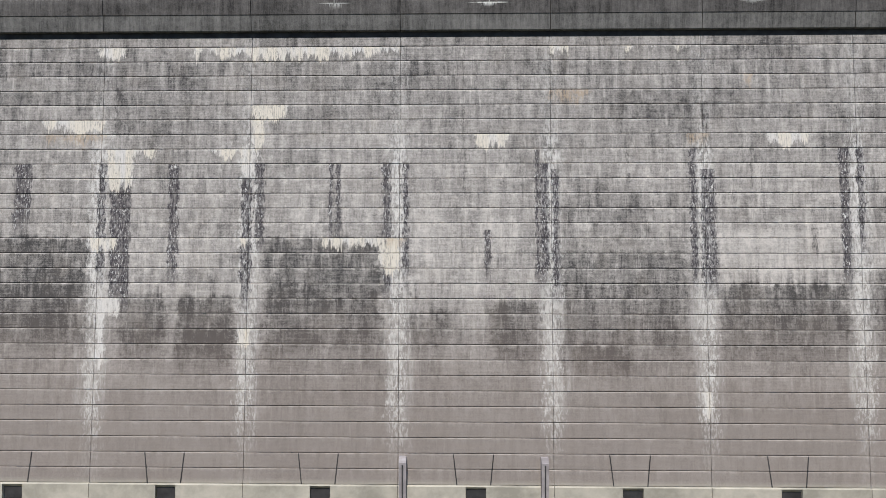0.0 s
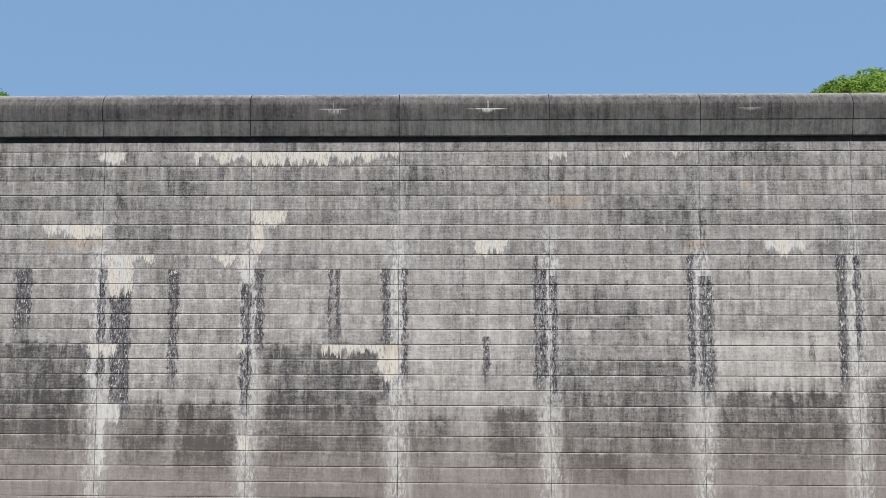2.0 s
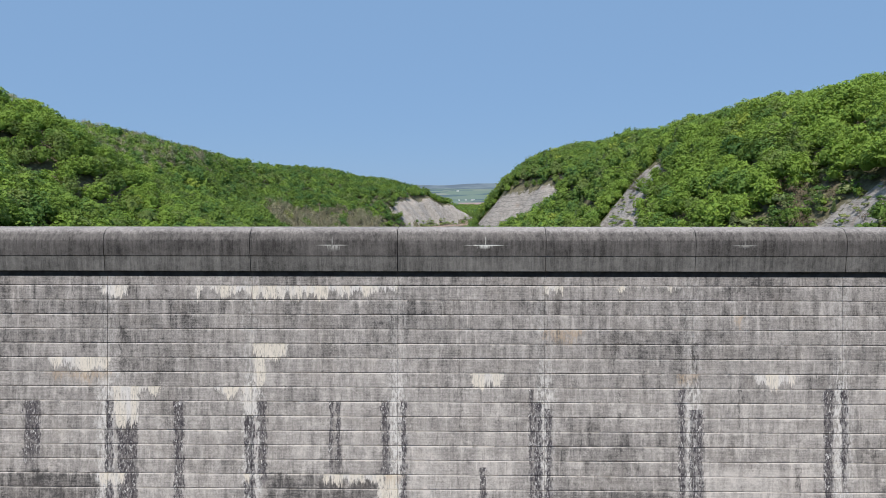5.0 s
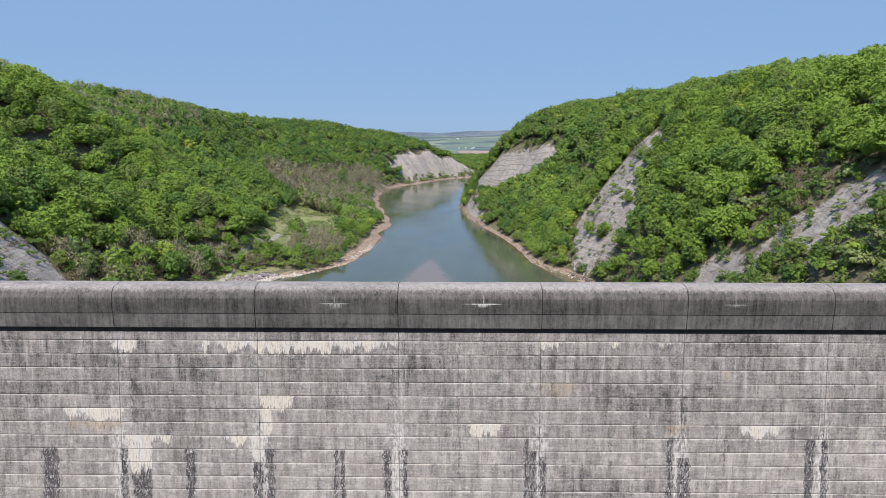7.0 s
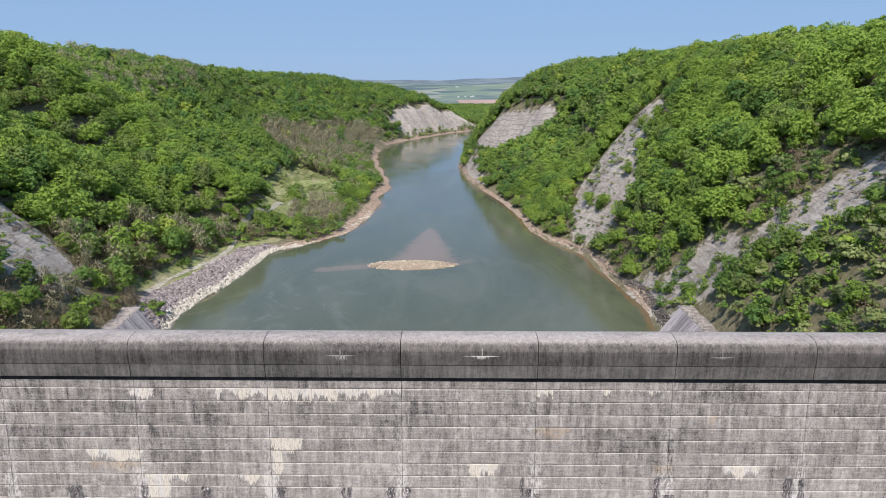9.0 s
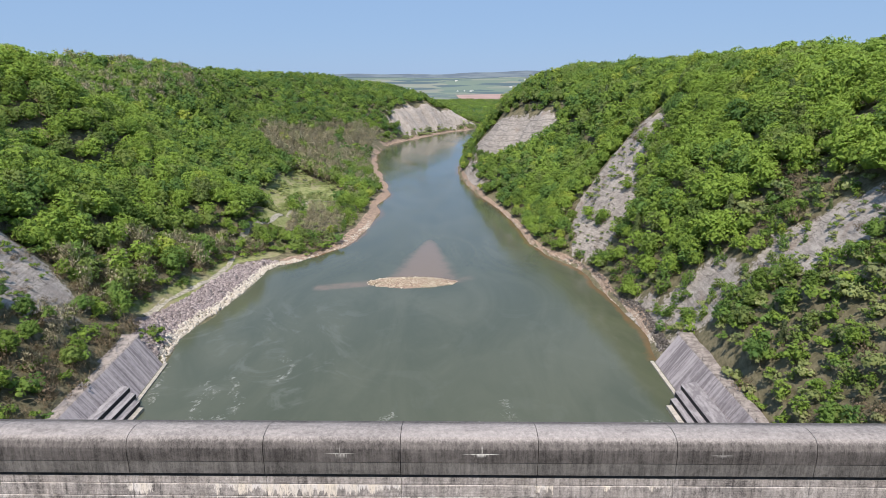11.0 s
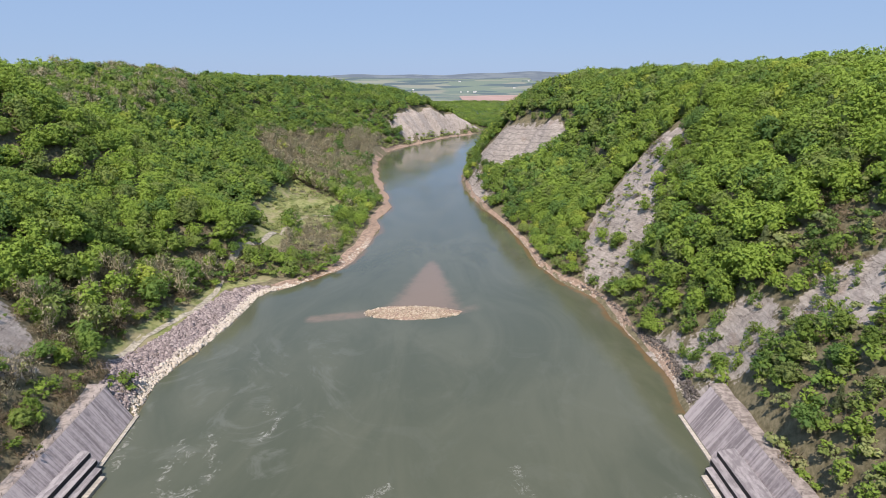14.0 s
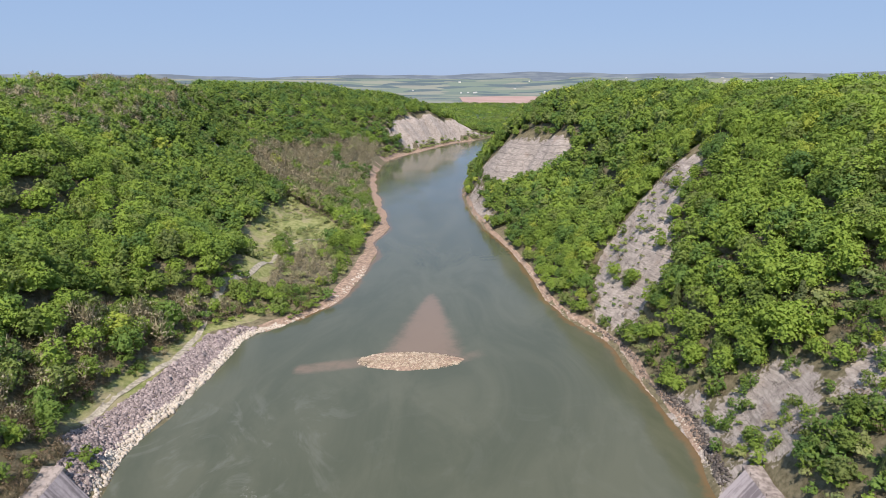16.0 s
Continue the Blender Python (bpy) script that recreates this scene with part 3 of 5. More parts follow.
RISE_R_FAR = {480: (3, 6, 10, 15, 22, 33, 48, 75, 98, 98), 565: (3, 8, 15, 22, 30, 46, 65, 83, 95, 99), 620: (3, 10, 20, 32, 45, 66, 82, 91, 96, 99), 700: (3, 9, 18, 30, 42, 61, 74, 83, 91, 95),
              760: (3, 8, 14, 22, 30, 40, 48, 56, 66, 76), 900: (3, 4, 5, 6, 8, 10, 12, 16, 24, 40), 1100: (3, 4, 5, 6, 7, 8, 9, 10, 14, 20), 1500: (3, 5, 6, 7, 8, 9, 10, 10, 11, 12)}


def step(a, b, v):
    t = np.clip((v - a) / (b - a), 0, 1)
    return t * t * (3 - 2 * t)


def table(rows, offsets, d, y):
    """Height from the shore's distance and the place along the valley."""
    ys = sorted(rows)
    col = np.array([np.interp(np.clip(d, 0, 400), offsets, rows[k]) for k in ys])
    yy = np.clip(y, ys[0], ys[-1])
    i = np.clip(np.searchsorted(ys, yy) - 1, 0, len(ys) - 2)
    a, b = np.array(ys)[i], np.array(ys)[i + 1]
    f = (yy - a) / (b - a)
    f = f * f * (3 - 2 * f)
    ar = np.arange(len(np.ravel(d)))
    return col[i, ar] * (1 - f) + col[i + 1, ar] * f


def wave(x, y, s, k=0.0):
    return np.sin(x / s + 1.3 * np.sin(y / s * 0.7 + k)) * np.cos(y / (s * 1.17) + 0.9 * np.sin(x / s * 0.6 - k))


def land(x, y):
    """Height of the ground, for arrays."""
    x, y = np.asarray(x, float).ravel(), np.asarray(y, float).ravel()
    wig = 2.5 * wave(x * 0.3, y, 9, 1.0) * step(200, 240, y)
    xl = np.interp(y, *zip(*SHORE_L)) + wig
    xr = np.interp(y, *zip(*SHORE_R)) + 1.2 * wave(y, x * 0.3, 7, 2.0) * step(200, 240, y)
    dl, dr = xl - x, x - xr
    h = np.where(dl > 0, table({**RISE_L, **RISE_L_FAR}, OFF_L, dl, y), np.where(dr > 0, table({**RISE_R, **RISE_R_FAR}, OFF_R, dr, y), 0))
    inland = np.maximum(dl, dr)
    # fluted face of the far cliff, ledges on the near one
    cliff = step(5, 12, dl) * step(58, 44, dl) * step(955, 985, y) * step(1275, 1245, y)
    h = h + cliff * (4.2 * wave(y, x * 0.3, 9.5, 1) + 2.2 * wave(y, x * 0.4, 5.0, 2))
    ledge = step(8, 14, dr) * step(75, 60, dr) * step(520, 535, y) * step(625, 605, y)
    h = h + ledge * (1.1 * np.sin(h * 1.15) + 1.2 * wave(y, x, 6.0, 1))
    h = h + step(15, 60, inland) * (2.2 * wave(x, y, 23) + 1.4 * wave(x, y, 11, 2))
    h = h + step(2, 8, inland) * 0.35 * wave(x, y, 3.1, 1)
    bed = WATER - 2.5 * step(0, 6, -inland)
    h = np.where(inland > 0, h, bed)
    far = step(1300, 1460, y)
    r = np.hypot(x, y)
    open_land = 9 + 1.5 * wave(x, y, 90) + 95 * step(3800, 4780, r) + step(3500, 4600, r) * 6 * wave(x, y, 260, 1)
    high = 104 * (1 - step(2200, 3000, y)) * step(250, 700, np.abs(x + 40)) * (1 - step(700, 1300, y) * step(0, 500, x))
    h = h * (1 - far) + np.where(inland > 0, np.maximum(open_land, high * far), bed) * far
    # room for the basin walls
    sl = -x - (88 + (y - 135) / 63 * 5.7)
    cut = np.where(x > 0, np.interp(x, [66, 72, 80.5, 85, 90], [0, 0, 11, 12, 200]), np.interp(sl, [-2, 0, 8.3, 12, 17], [0, 0, 11, 12, 200]))
    h = np.where(y < 199.5, np.minimum(h, cut), h)
    # the bed before the dam
    up = step(66, 58, y) * step(78, 60, np.abs(x + 5))
    h = h * (1 - up) + (5.6 + 0.25 * wave(x, y, 4)) * up
    return h


def seg(x, y, a, b):
    """Distance from the line a-b on the plan."""
    ax, ay, bx, by = *a, *b
    t = np.clip(((x - ax) * (bx - ax) + (y - ay) * (by - ay)) / ((bx - ax) ** 2 + (by - ay) ** 2), 0, 1)
    return np.hypot(x - ax - t * (bx - ax), y - ay - t * (by - ay))


def inside(x, y, poly, soft):
    """1 inside an outline on the plan, falling to 0 over a soft rim."""
    hit = np.zeros(len(x), bool)
    near = np.full(len(x), 1e9)
    for (ax, ay), (bx, by) in zip(poly, poly[1:] + poly[:1]):
        cross = (ay > y) != (by > y)
        hit ^= cross & (x < ax + (bx - ax) * (y - ay) / np.where(by == ay, 1e-9, by - ay))
        near = np.minimum(near, seg(x, y, (ax, ay), (bx, by)))
    return step(-soft, soft, np.where(hit, near, -near))


SLIPS = [([(122, 345), (113, 336), (103, 329), (100, 312), (91, 306), (82, 303), (75, 309), (69, 322), (73, 340), (78, 355), (90, 359), (100, 364), (112, 362), (122, 356)], 2.0),
         ([(84, 238), (94, 232), (104, 222), (104, 210), (98, 200), (90, 192), (85, 205)], 2.5),
         ([(-152, 214), (-133, 211), (-123, 202), (-116, 190), (-118, 174), (-134, 169), (-152, 180)], 3.0),
         ([(-209, 606), (-198, 640), (-190, 600), (-196, 585)], 3.0),
         ([(35, 652), (37, 620), (42, 590), (56, 556), (72, 533), (88, 522), (97, 530), (93, 550), (84, 574), (70, 602), (58, 628), (46, 650)], 2.5),
         ([(150, 232), (140, 226), (146, 218), (156, 224)], 3.0),
         ([(104, 204), (113, 208), (125, 199), (134, 191), (130, 178), (120, 170), (110, 172), (104, 182), (102, 193)], 2.5)]
MEADOW = [(-134, 461), (-134, 510), (-137, 605), (-117, 573), (-77, 506), (-72, 476), (-80, 436), (-104, 436), (-92, 389), (-97, 346), (-107, 352), (-108, 390), (-126, 440)]
BROWN = [(-182, 640), (-178, 747), (-155, 800), (-124, 858), (-90, 915), (-82, 860), (-89, 795), (-94, 650), (-80, 536), (-95, 516), (-128, 580), (-152, 588)]
SCRUBBY = [(-100, 441), (-78, 441), (-64, 419), (-62, 387), (-70, 360), (-90, 355)]


def cover(x, y):
    """Bare shale, meadow and open far land, each from 0 to 1."""
    x, y = np.asarray(x, float).ravel(), np.asarray(y, float).ravel()
    dl, dr = np.interp(y, *zip(*SHORE_L)) - x, x - np.interp(y, *zip(*SHORE_R))
    n = 0.3 * wave(x, y, 5.3, 1) + 0.22 * wave(x, y, 2.7, 3)
    bare = 0.8 * step(-1, 0, dr) * step(8, 4, dr + 2 * wave(x, y, 6)) * step(260, 240, y)
    bare = np.maximum(bare, 0.85 * step(0, 1, dr) * step(13, 7, dr + 3 * wave(x, y, 6)) * step(505, 525, y) * step(640, 610, y))
    for poly, soft in SLIPS:
        bare = np.maximum(bare, inside(x, y, poly, soft))
    bare = np.maximum(bare, step(9, 13, dl + 4 * wave(x, y, 7, 1)) * step(50, 40, dl + 9 * wave(x, y, 11)) * step(985, 1012, y) * step(1275, 1255, y))
    bare = np.where(bare > 0.05, np.clip(bare + n * (bare < 0.97), 0, 1), 0)
    meadow = inside(x, y, MEADOW, 5.0)
    meadow = np.maximum(meadow, step(14, 16, dl) * step(27, 22, dl) * step(215, 235, y) * step(345, 325, y))
    return bare, meadow, step(1500, 2000, y)


def grid_axis(dense0, dense1, d, lo, hi, grow=1.35):
    mid = list(np.arange(dense0, dense1 + d / 2, d))
    a, s = dense0, d
    left = []
    while a > lo:
        s *= grow
        a -= s
        left.append(max(a, lo))
    b, s, right = mid[-1], d, []
    while b < hi:
        s *= grow
        b += s
        right.append(min(b, hi))
    return np.array(left[::-1] + mid + right)


def sheet(name, xs, ys, zf, mat):
    gx, gy = np.meshgrid(xs, ys)
    gx, gy = gx.ravel(), gy.ravel()
    gz = zf(gx, gy)
    nx, ny = len(xs), len(ys)
    i = (np.arange(ny - 1)[:, None] * nx + np.arange(nx - 1)[None]).ravel()
    quads = np.stack([i, i + 1, i + nx + 1, i + nx], 1)
    me = bpy.data.meshes.new(name)
    me.vertices.add(len(gx))
    me.vertices.foreach_set("co", np.stack([gx, gy, gz], 1).ravel())
    me.loops.add(quads.size)
    me.loops.foreach_set("vertex_index", quads.ravel().astype(np.int32))
    me.polygons.add(len(quads))
    me.polygons.foreach_set("loop_start", np.arange(0, quads.size, 4, dtype=np.int32))
    me.update(calc_edges=True)
    me.materials.append(mat)
    me.shade_smooth()
    return me, gx, gy, gz


xs = grid_axis(-300, 260, 3.5, -4900, 4900)
ys = np.concatenate([grid_axis(100, 760, 3.5, -1500, 900), np.arange(903, 1290, 3.0), np.arange(1290, 1330, 6.0), np.arange(1330, 1700, 30.0), np.arange(1740, 4900, 80.0)])
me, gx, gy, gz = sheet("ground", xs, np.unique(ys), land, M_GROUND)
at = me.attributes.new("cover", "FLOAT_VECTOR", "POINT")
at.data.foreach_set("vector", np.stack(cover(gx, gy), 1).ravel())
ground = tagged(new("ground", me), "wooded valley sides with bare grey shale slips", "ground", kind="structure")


# ---- river ----
FOAM = [[(-93, 197), (-91, 186), (-87, 173)], [(-67, 189), (-64, 180), (-60, 170), (-63, 162), (-71, 163), (-73, 173), (-70, 178), (-75, 185)], [(-71, 163), (-60, 154), (-58, 147)],
        [(-55, 205), (-49, 198), (-52, 186)], [(19, 174), (20, 163), (25, 158), (29, 151)], [(46, 156), (53, 159), (60, 161), (66, 158)], [(-20, 154), (-19, 158), (-14, 165)]]


def flat(x, y):
    return np.full(len(x), WATER)


wx = grid_axis(-120, 130, 2.5, -300, 420)
wy = np.unique(np.concatenate([np.arange(96, 420, 2.5), np.arange(420, 1000, 6.0), np.arange(1000, 1700, 20.0)]))
me, gx, gy, gz = sheet("water", wx, wy, flat, M_WATER)
depth = WATER - land(gx, gy)
shore = step(2.45, 0.2, depth) * np.where((gx < 0) & (gy < 330), 0.12, 1.0)
bar = step(0.0, 14.0, 32 - seg(gx, gy, (-13, 290), (-7, 292)) - 18) * step(282, 286, gy)
wedge = np.abs(gx + 8.5 + (gy - 295) * -0.035) / np.maximum(2.5, 19 - (gy - 290) * 0.21)
bar = np.maximum(bar, step(1.35, 0.35, wedge) * step(284, 290, gy) * step(382, 350, gy))
bar = np.maximum(bar, 0.7 * step(7, 2, seg(gx, gy, (-55, 279), (-34, 285))))
bar = np.maximum(bar, 0.5 * step(6, 1, seg(gx, gy, (6, 287), (14, 293))))
foam = np.maximum.reduce([step(4.2, 0.0, seg(gx, gy, a, b)) for line in FOAM for a, b in zip(line, line[1:])])
at = me.attributes.new("shallow", "FLOAT_VECTOR", "POINT")
at.data.foreach_set("vector", np.stack([shore, bar, foam], 1).ravel())
tagged(new("water", me), "murky green river below the dam", "river", kind="structure")
me, *_ = sheet("water_pool", np.arange(-90, 85, 12.0), np.arange(-400, 62, 14.0), lambda x, y: np.full(len(x), 6.2), M_WATER)
tagged(new("water_pool", me), "dark still water at the foot of the dam", "water", kind="structure")

# ---- the dam ----
BATTER = 0.0889
TURN_DAM = -1.05
dam = tagged(new("dam"), "high stained concrete dam with a rounded overflow crest", "dam")
dam.matrix_basis = pose(0, 60.01, 0, 0, 0, TURN_DAM)


def face_y(z):
    return BATTER * z


BAYS = range(-5, 5)
u0, u1 = JOINT0 + BAYS[0] * BAY, JOINT0 + (BAYS[-1] + 1) * BAY
core = [(face_y(4) + 0.18, 3.0), (face_y(53.75) + 0.18, 53.9), (11.5, 53.9), (17.5, 50), (28, 36), (38, 22), (48, 10), (60, 0), (60, -4), (0.5, -4)]
part("body", prism_mesh("body", core, u0 - 60, u1 + 60, M_JOINT), dam, "dark recessed joints")
crest = [(4.95, 53.75), (4.38, 53.75), (4.3, 53.82), (4.26, 55.36), (4.2, 55.42), (4.2, 56.65), (4.24, 56.95), (4.32, 57.25), (4.48, 57.6), (4.7, 57.9), (5.0, 58.15), (6.0, 58.32), (7.0, 58.27), (8.0, 57.98), (9.0, 57.6),
         (10.0, 57.15), (11.0, 56.55), (12.5, 55.4), (14.5, 53.6), (18.5, 49.6), (14.0, 50.5), (4.9, 53.3)]
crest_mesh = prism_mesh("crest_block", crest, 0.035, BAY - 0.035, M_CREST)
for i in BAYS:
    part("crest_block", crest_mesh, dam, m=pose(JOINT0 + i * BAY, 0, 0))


def panel_mesh(name, width, height, mat, proud=0.0, gap=0.032, bev=0.03, side=0.016):
    """One lift of one bay: a leaning slab with chamfered edges, joints left open round it."""
    bm = bmesh.new()
    rings = []
    for inset, out in ((gap, 0.2), (gap, bev), (gap + bev, 0.0)):
        ring = []
        w = inset - gap + side
        for cx, cz in ((w, inset), (width - w, inset), (width - w, height - inset), (w, height - inset)):
            ring.append(bm.verts.new((cx, BATTER * cz + out - proud, cz)))
        rings.append(ring)
    bm.faces.new(rings[2])
    for a, b in ((0, 1), (1, 2)):
        for k in range(4):
            bm.faces.new((rings[a][k], rings[a][(k + 1) % 4], rings[b][(k + 1) % 4], rings[b][k]))
    bmesh.ops.recalc_face_normals(bm, faces=bm.faces[:])
    return bm_mesh(name, bm, mat)


lift_mesh = panel_mesh("concrete_lift", BAY, LIFT, M_FACE)
top_mesh = panel_mesh("concrete_lift", BAY, 53.8 - LIFT0, M_FACE)
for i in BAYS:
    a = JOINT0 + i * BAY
    # near-black strip that deepens the lip's shadow line by colour
    part("drip_band", prism_mesh("drip_band", [(face_y(53.75) - 0.03, 53.74), (face_y(53.2) - 0.03, 53.2), (face_y(53.2) + 0.1, 53.2), (face_y(53.75) + 0.1, 53.74)], a, a + BAY, M_SHADE), dam, "black band painting the shadow line under the crest")
    part("concrete_lift", top_mesh, dam, m=pose(JOINT0 + i * BAY, face_y(LIFT0), LIFT0))
    for k in range(1, 30):
        z = LIFT0 - k * LIFT
        part("concrete_lift", lift_mesh, dam, m=pose(JOINT0 + i * BAY, face_y(z), z))

# intake sill along the foot, with an opening in every bay
SILL_TOP = LIFT0 - 29 * LIFT
yb = face_y(SILL_TOP)
for i in BAYS:
    a = JOINT0 + i * BAY
    mid = a + 7.65
    for s0, s1 in ((a + 0.02, mid - 1.0), (mid + 1.0, a + BAY - 0.02)):
        prof = [(yb + 0.3, SILL_TOP - 0.01), (yb - 0.06, SILL_TOP - 0.01), (yb - 0.16, SILL_TOP - 0.1), (yb - 0.26, 5.0), (yb + 0.3, 5.0)]
        part("sill_block", prism_mesh("sill_block", prof, s0, s1, M_KERB), dam, "pale concrete sill")
    part("lintel", prism_mesh("lintel", [(yb + 0.3, SILL_TOP - 0.01), (yb - 0.06, SILL_TOP - 0.01), (yb - 0.14, SILL_TOP - 0.12), (yb + 0.1, SILL_TOP - 0.42), (yb + 0.3, SILL_TOP - 0.42)], mid - 1.0, mid + 1.0, M_KERB), dam, "pale lintel over an intake")
    # near-black panel for the opening's depth, its shade put into colour
    part("intake_recess", box_mesh("intake_recess", mid - 1.0, mid + 1.0, yb + 0.12, yb + 0.5, 5.2, SILL_TOP - 0.42, M_SHADE), dam, "dark intake opening")
    # gate slots that lean towards the opening: near-black strips, shade in their colour
    for sx, lean in ((-2.2, 0.35), (1.75, -0.3)):
        top = Vector((mid + sx, face_y(LIFT0 - 27 * LIFT) - 0.03, LIFT0 - 27 * LIFT - 0.06))
        foot = Vector((mid + sx + lean, face_y(SILL_TOP) - 0.03, SILL_TOP + 0.02))
        w = Vector((0.055, 0, 0))
        d = Vector((0, 0.06, 0))
        vs = [top - w, top + w, foot + w, foot - w]
        me = mesh_of("slot", [tuple(v) for v in vs] + [tuple(v + d) for v in vs], [(0, 3, 2, 1), (4, 5, 6, 7), (0, 1, 5, 4), (1, 2, 6, 5), (2, 3, 7, 6), (3, 0, 4, 7)], M_SHADE)
        part("slot", me, dam, "narrow dark slot")
for u in (-3.95, 9.9):
    pier = [(yb - 0.75, 5.0), (yb - 0.62, 10.75), (yb - 0.3, 11.15), (yb + 0.4, 11.15), (yb + 0.3, 5.0)]
    pr = part("pier", prism_mesh("pier", pier, u - 0.36, u + 0.36, M_SLAB), dam, "upright concrete guide pier")
    # groove laid on as a near-black strip, its shade in the colour
    part("groove", box_mesh("groove", u - 0.06, u + 0.06, yb - 0.79, yb - 0.70, 5.0, 10.6, M_SHADE), pr)

# ---- training walls below the dam ----


def training_wall(side, foot0, foot1, top0, top1, back0, back1, ledge):
    """Sloped basin wall: slabs from the foot at the water to a berm, with a stepped block near the dam."""
    wall = tagged(new("basin_wall"), "sloped concrete basin wall with stepped blocks and a pale berm", "retaining wall")
    ya, yb_ = 100.0, 199.0

    def at_y(p0, p1, y):
        f = (y - 135) / (198 - 135)
        return p0 + (p1 - p0) * f
    count = 21
    for k in range(count):
        a, b = ya + (yb_ - ya) * k / count + 0.04, ya + (yb_ - ya) * (k + 1) / count - 0.04
        quad = []
        for y in (a, b):
            quad.append([(at_y(foot0, foot1, y), y, WATER - 1.0), (at_y(top0, top1, y), y, 13.0)])
        lower = [(side * 0.0 + p[0], p[1], p[2] - 1.0) for q in quad for p in q]
        upper = [p for q in quad for p in q]
        me = mesh_of("slab", upper + lower, [(0, 1, 3, 2), (4, 6, 7, 5), (0, 4, 5, 1), (1, 5, 7, 3), (3, 7, 6, 2), (2, 6, 4, 0)], M_SLAB)
        part("slab", me, wall)
    # berm behind the top edge, uneven at its back
    rnd = random.Random(3)
    n = 60
    vs, fs = [], []
    for k in range(n + 1):
        y = ya + (yb_ + 1.5 - ya) * k / n
        t, bk = at_y(top0, top1, y), at_y(back0, back1, y) + side * (0.25 * math.sin(y * 0.35) + rnd.uniform(-0.12, 0.12))
        vs += [(t, y, 13.02), (t + side * 0.5, y, 13.3), (bk, y, 13.35), (bk + side * 0.8, y, 11.0), (t, y, 11.6)]
    for k in range(n):
        for j in range(5):
            fs.append((k * 5 + j, k * 5 + (j + 1) % 5, k * 5 + 5 + (j + 1) % 5, k * 5 + 5 + j))
    fs += [(0, 1, 2, 3, 4), tuple(n * 5 + j for j in (4, 3, 2, 1, 0))]
    part("berm", mesh_of("berm", vs, fs, M_BERM), wall, "pale rough concrete berm")
    # pale kerb along the foot
    vs, fs = [], []
    for k, y in enumerate((173.0, 186.0, yb_)):
        f = at_y(foot0, foot1, y)
        vs += [(f - side * 1.0, y, WATER - 1.5), (f - side * 1.0, y, WATER + 0.45), (f + side * 0.15, y, WATER + 0.5), (f + side * 0.6, y, WATER - 1.5)]
        if k:
            fs += [(k * 4 - 4 + j, k * 4 - 4 + (j + 1) % 4, k * 4 + (j + 1) % 4, k * 4 + j) for j in range(4)]
    fs += [(0, 1, 2, 3), (11, 10, 9, 8)]
    part("kerb", mesh_of("kerb", vs, fs, M_KERB), wall, "cream kerb at the water")
    s = side
    part("kerb", prism_mesh("kerb", [(ledge, 1.5), (ledge, 4.0), (ledge + s * 1.5, 4.1), (ledge + s * 1.5, 1.5)], 100, 168, M_KERB, "y"), wall, "cream ledge at the water")
    # stepped block: sloping treads, risers with their shade put into a near-black colour
    x = ledge + s * 1.5
    z = 4.1
    for rise, run, end in ((1.25, 1.7, 169.3), (1.3, 1.9, 170.8), (1.35, 4.4 if s > 0 else 2.3, 171.5)):
        z2, x2 = z + rise, x + s * run
        z3 = z2 + run * 0.22
        st = part("step", prism_mesh("step", [(x, 1.5), (x, z2), (x2, z3), (x2, 1.5)], 100, end, M_STEP, "y"), wall, "pale sloping tread")
        part("riser", box_mesh("riser", min(x - s * 0.03, x + s * 0.02), max(x - s * 0.03, x + s * 0.02), 100.2, end - 0.15, z + 0.02, z2 - 0.12, M_SHADE), st, "near-black riser with shade in its colour")
        x, z = x2, z3
    # guard posts on the top edge
    for k in range(22):
        y = 104 + k * 4.4
        part("guard_post", box_mesh("guard_post", at_y(top0, top1, y) + s * 0.2 - 0.035, at_y(top0, top1, y) + s * 0.2 + 0.035, y - 0.035, y + 0.035, 13.0, 14.1, M_IRON), wall, "thin dark iron post")
    return wall


training_wall(1, 72.0, 72.6, 79.2, 80.4, 82.0, 85.2, 66.3)
training_wall(-1, -88.0, -93.7, -97.0, -101.6, -98.8, -107.8, -86.8)

# ---- stones ----


def rock_mesh(rng):
    """A broken block: a cube knocked out of shape, its corners moved."""
    vs = np.array([[x, y, z] for x in (-1, 1) for y in (-1, 1) for z in (-1, 1)], float) * 0.72
    vs *= rng.uniform(0.75, 1.25, 3)
    vs += rng.uniform(-0.28, 0.28, vs.shape)
    a, b = rng.uniform(0, 6.28), rng.uniform(-0.6, 0.6)
    turn = np.array(Euler((b, a * 0.1, a)).to_matrix())
    quads = ((0, 1, 3, 2), (4, 6, 7, 5), (0, 4, 5, 1), (2, 3, 7, 6), (0, 2, 6, 4), (1, 5, 7, 3))
    return vs @ turn.T, np.array([t for q in quads for t in ((q[0], q[1], q[2]), (q[0], q[2], q[3]))])


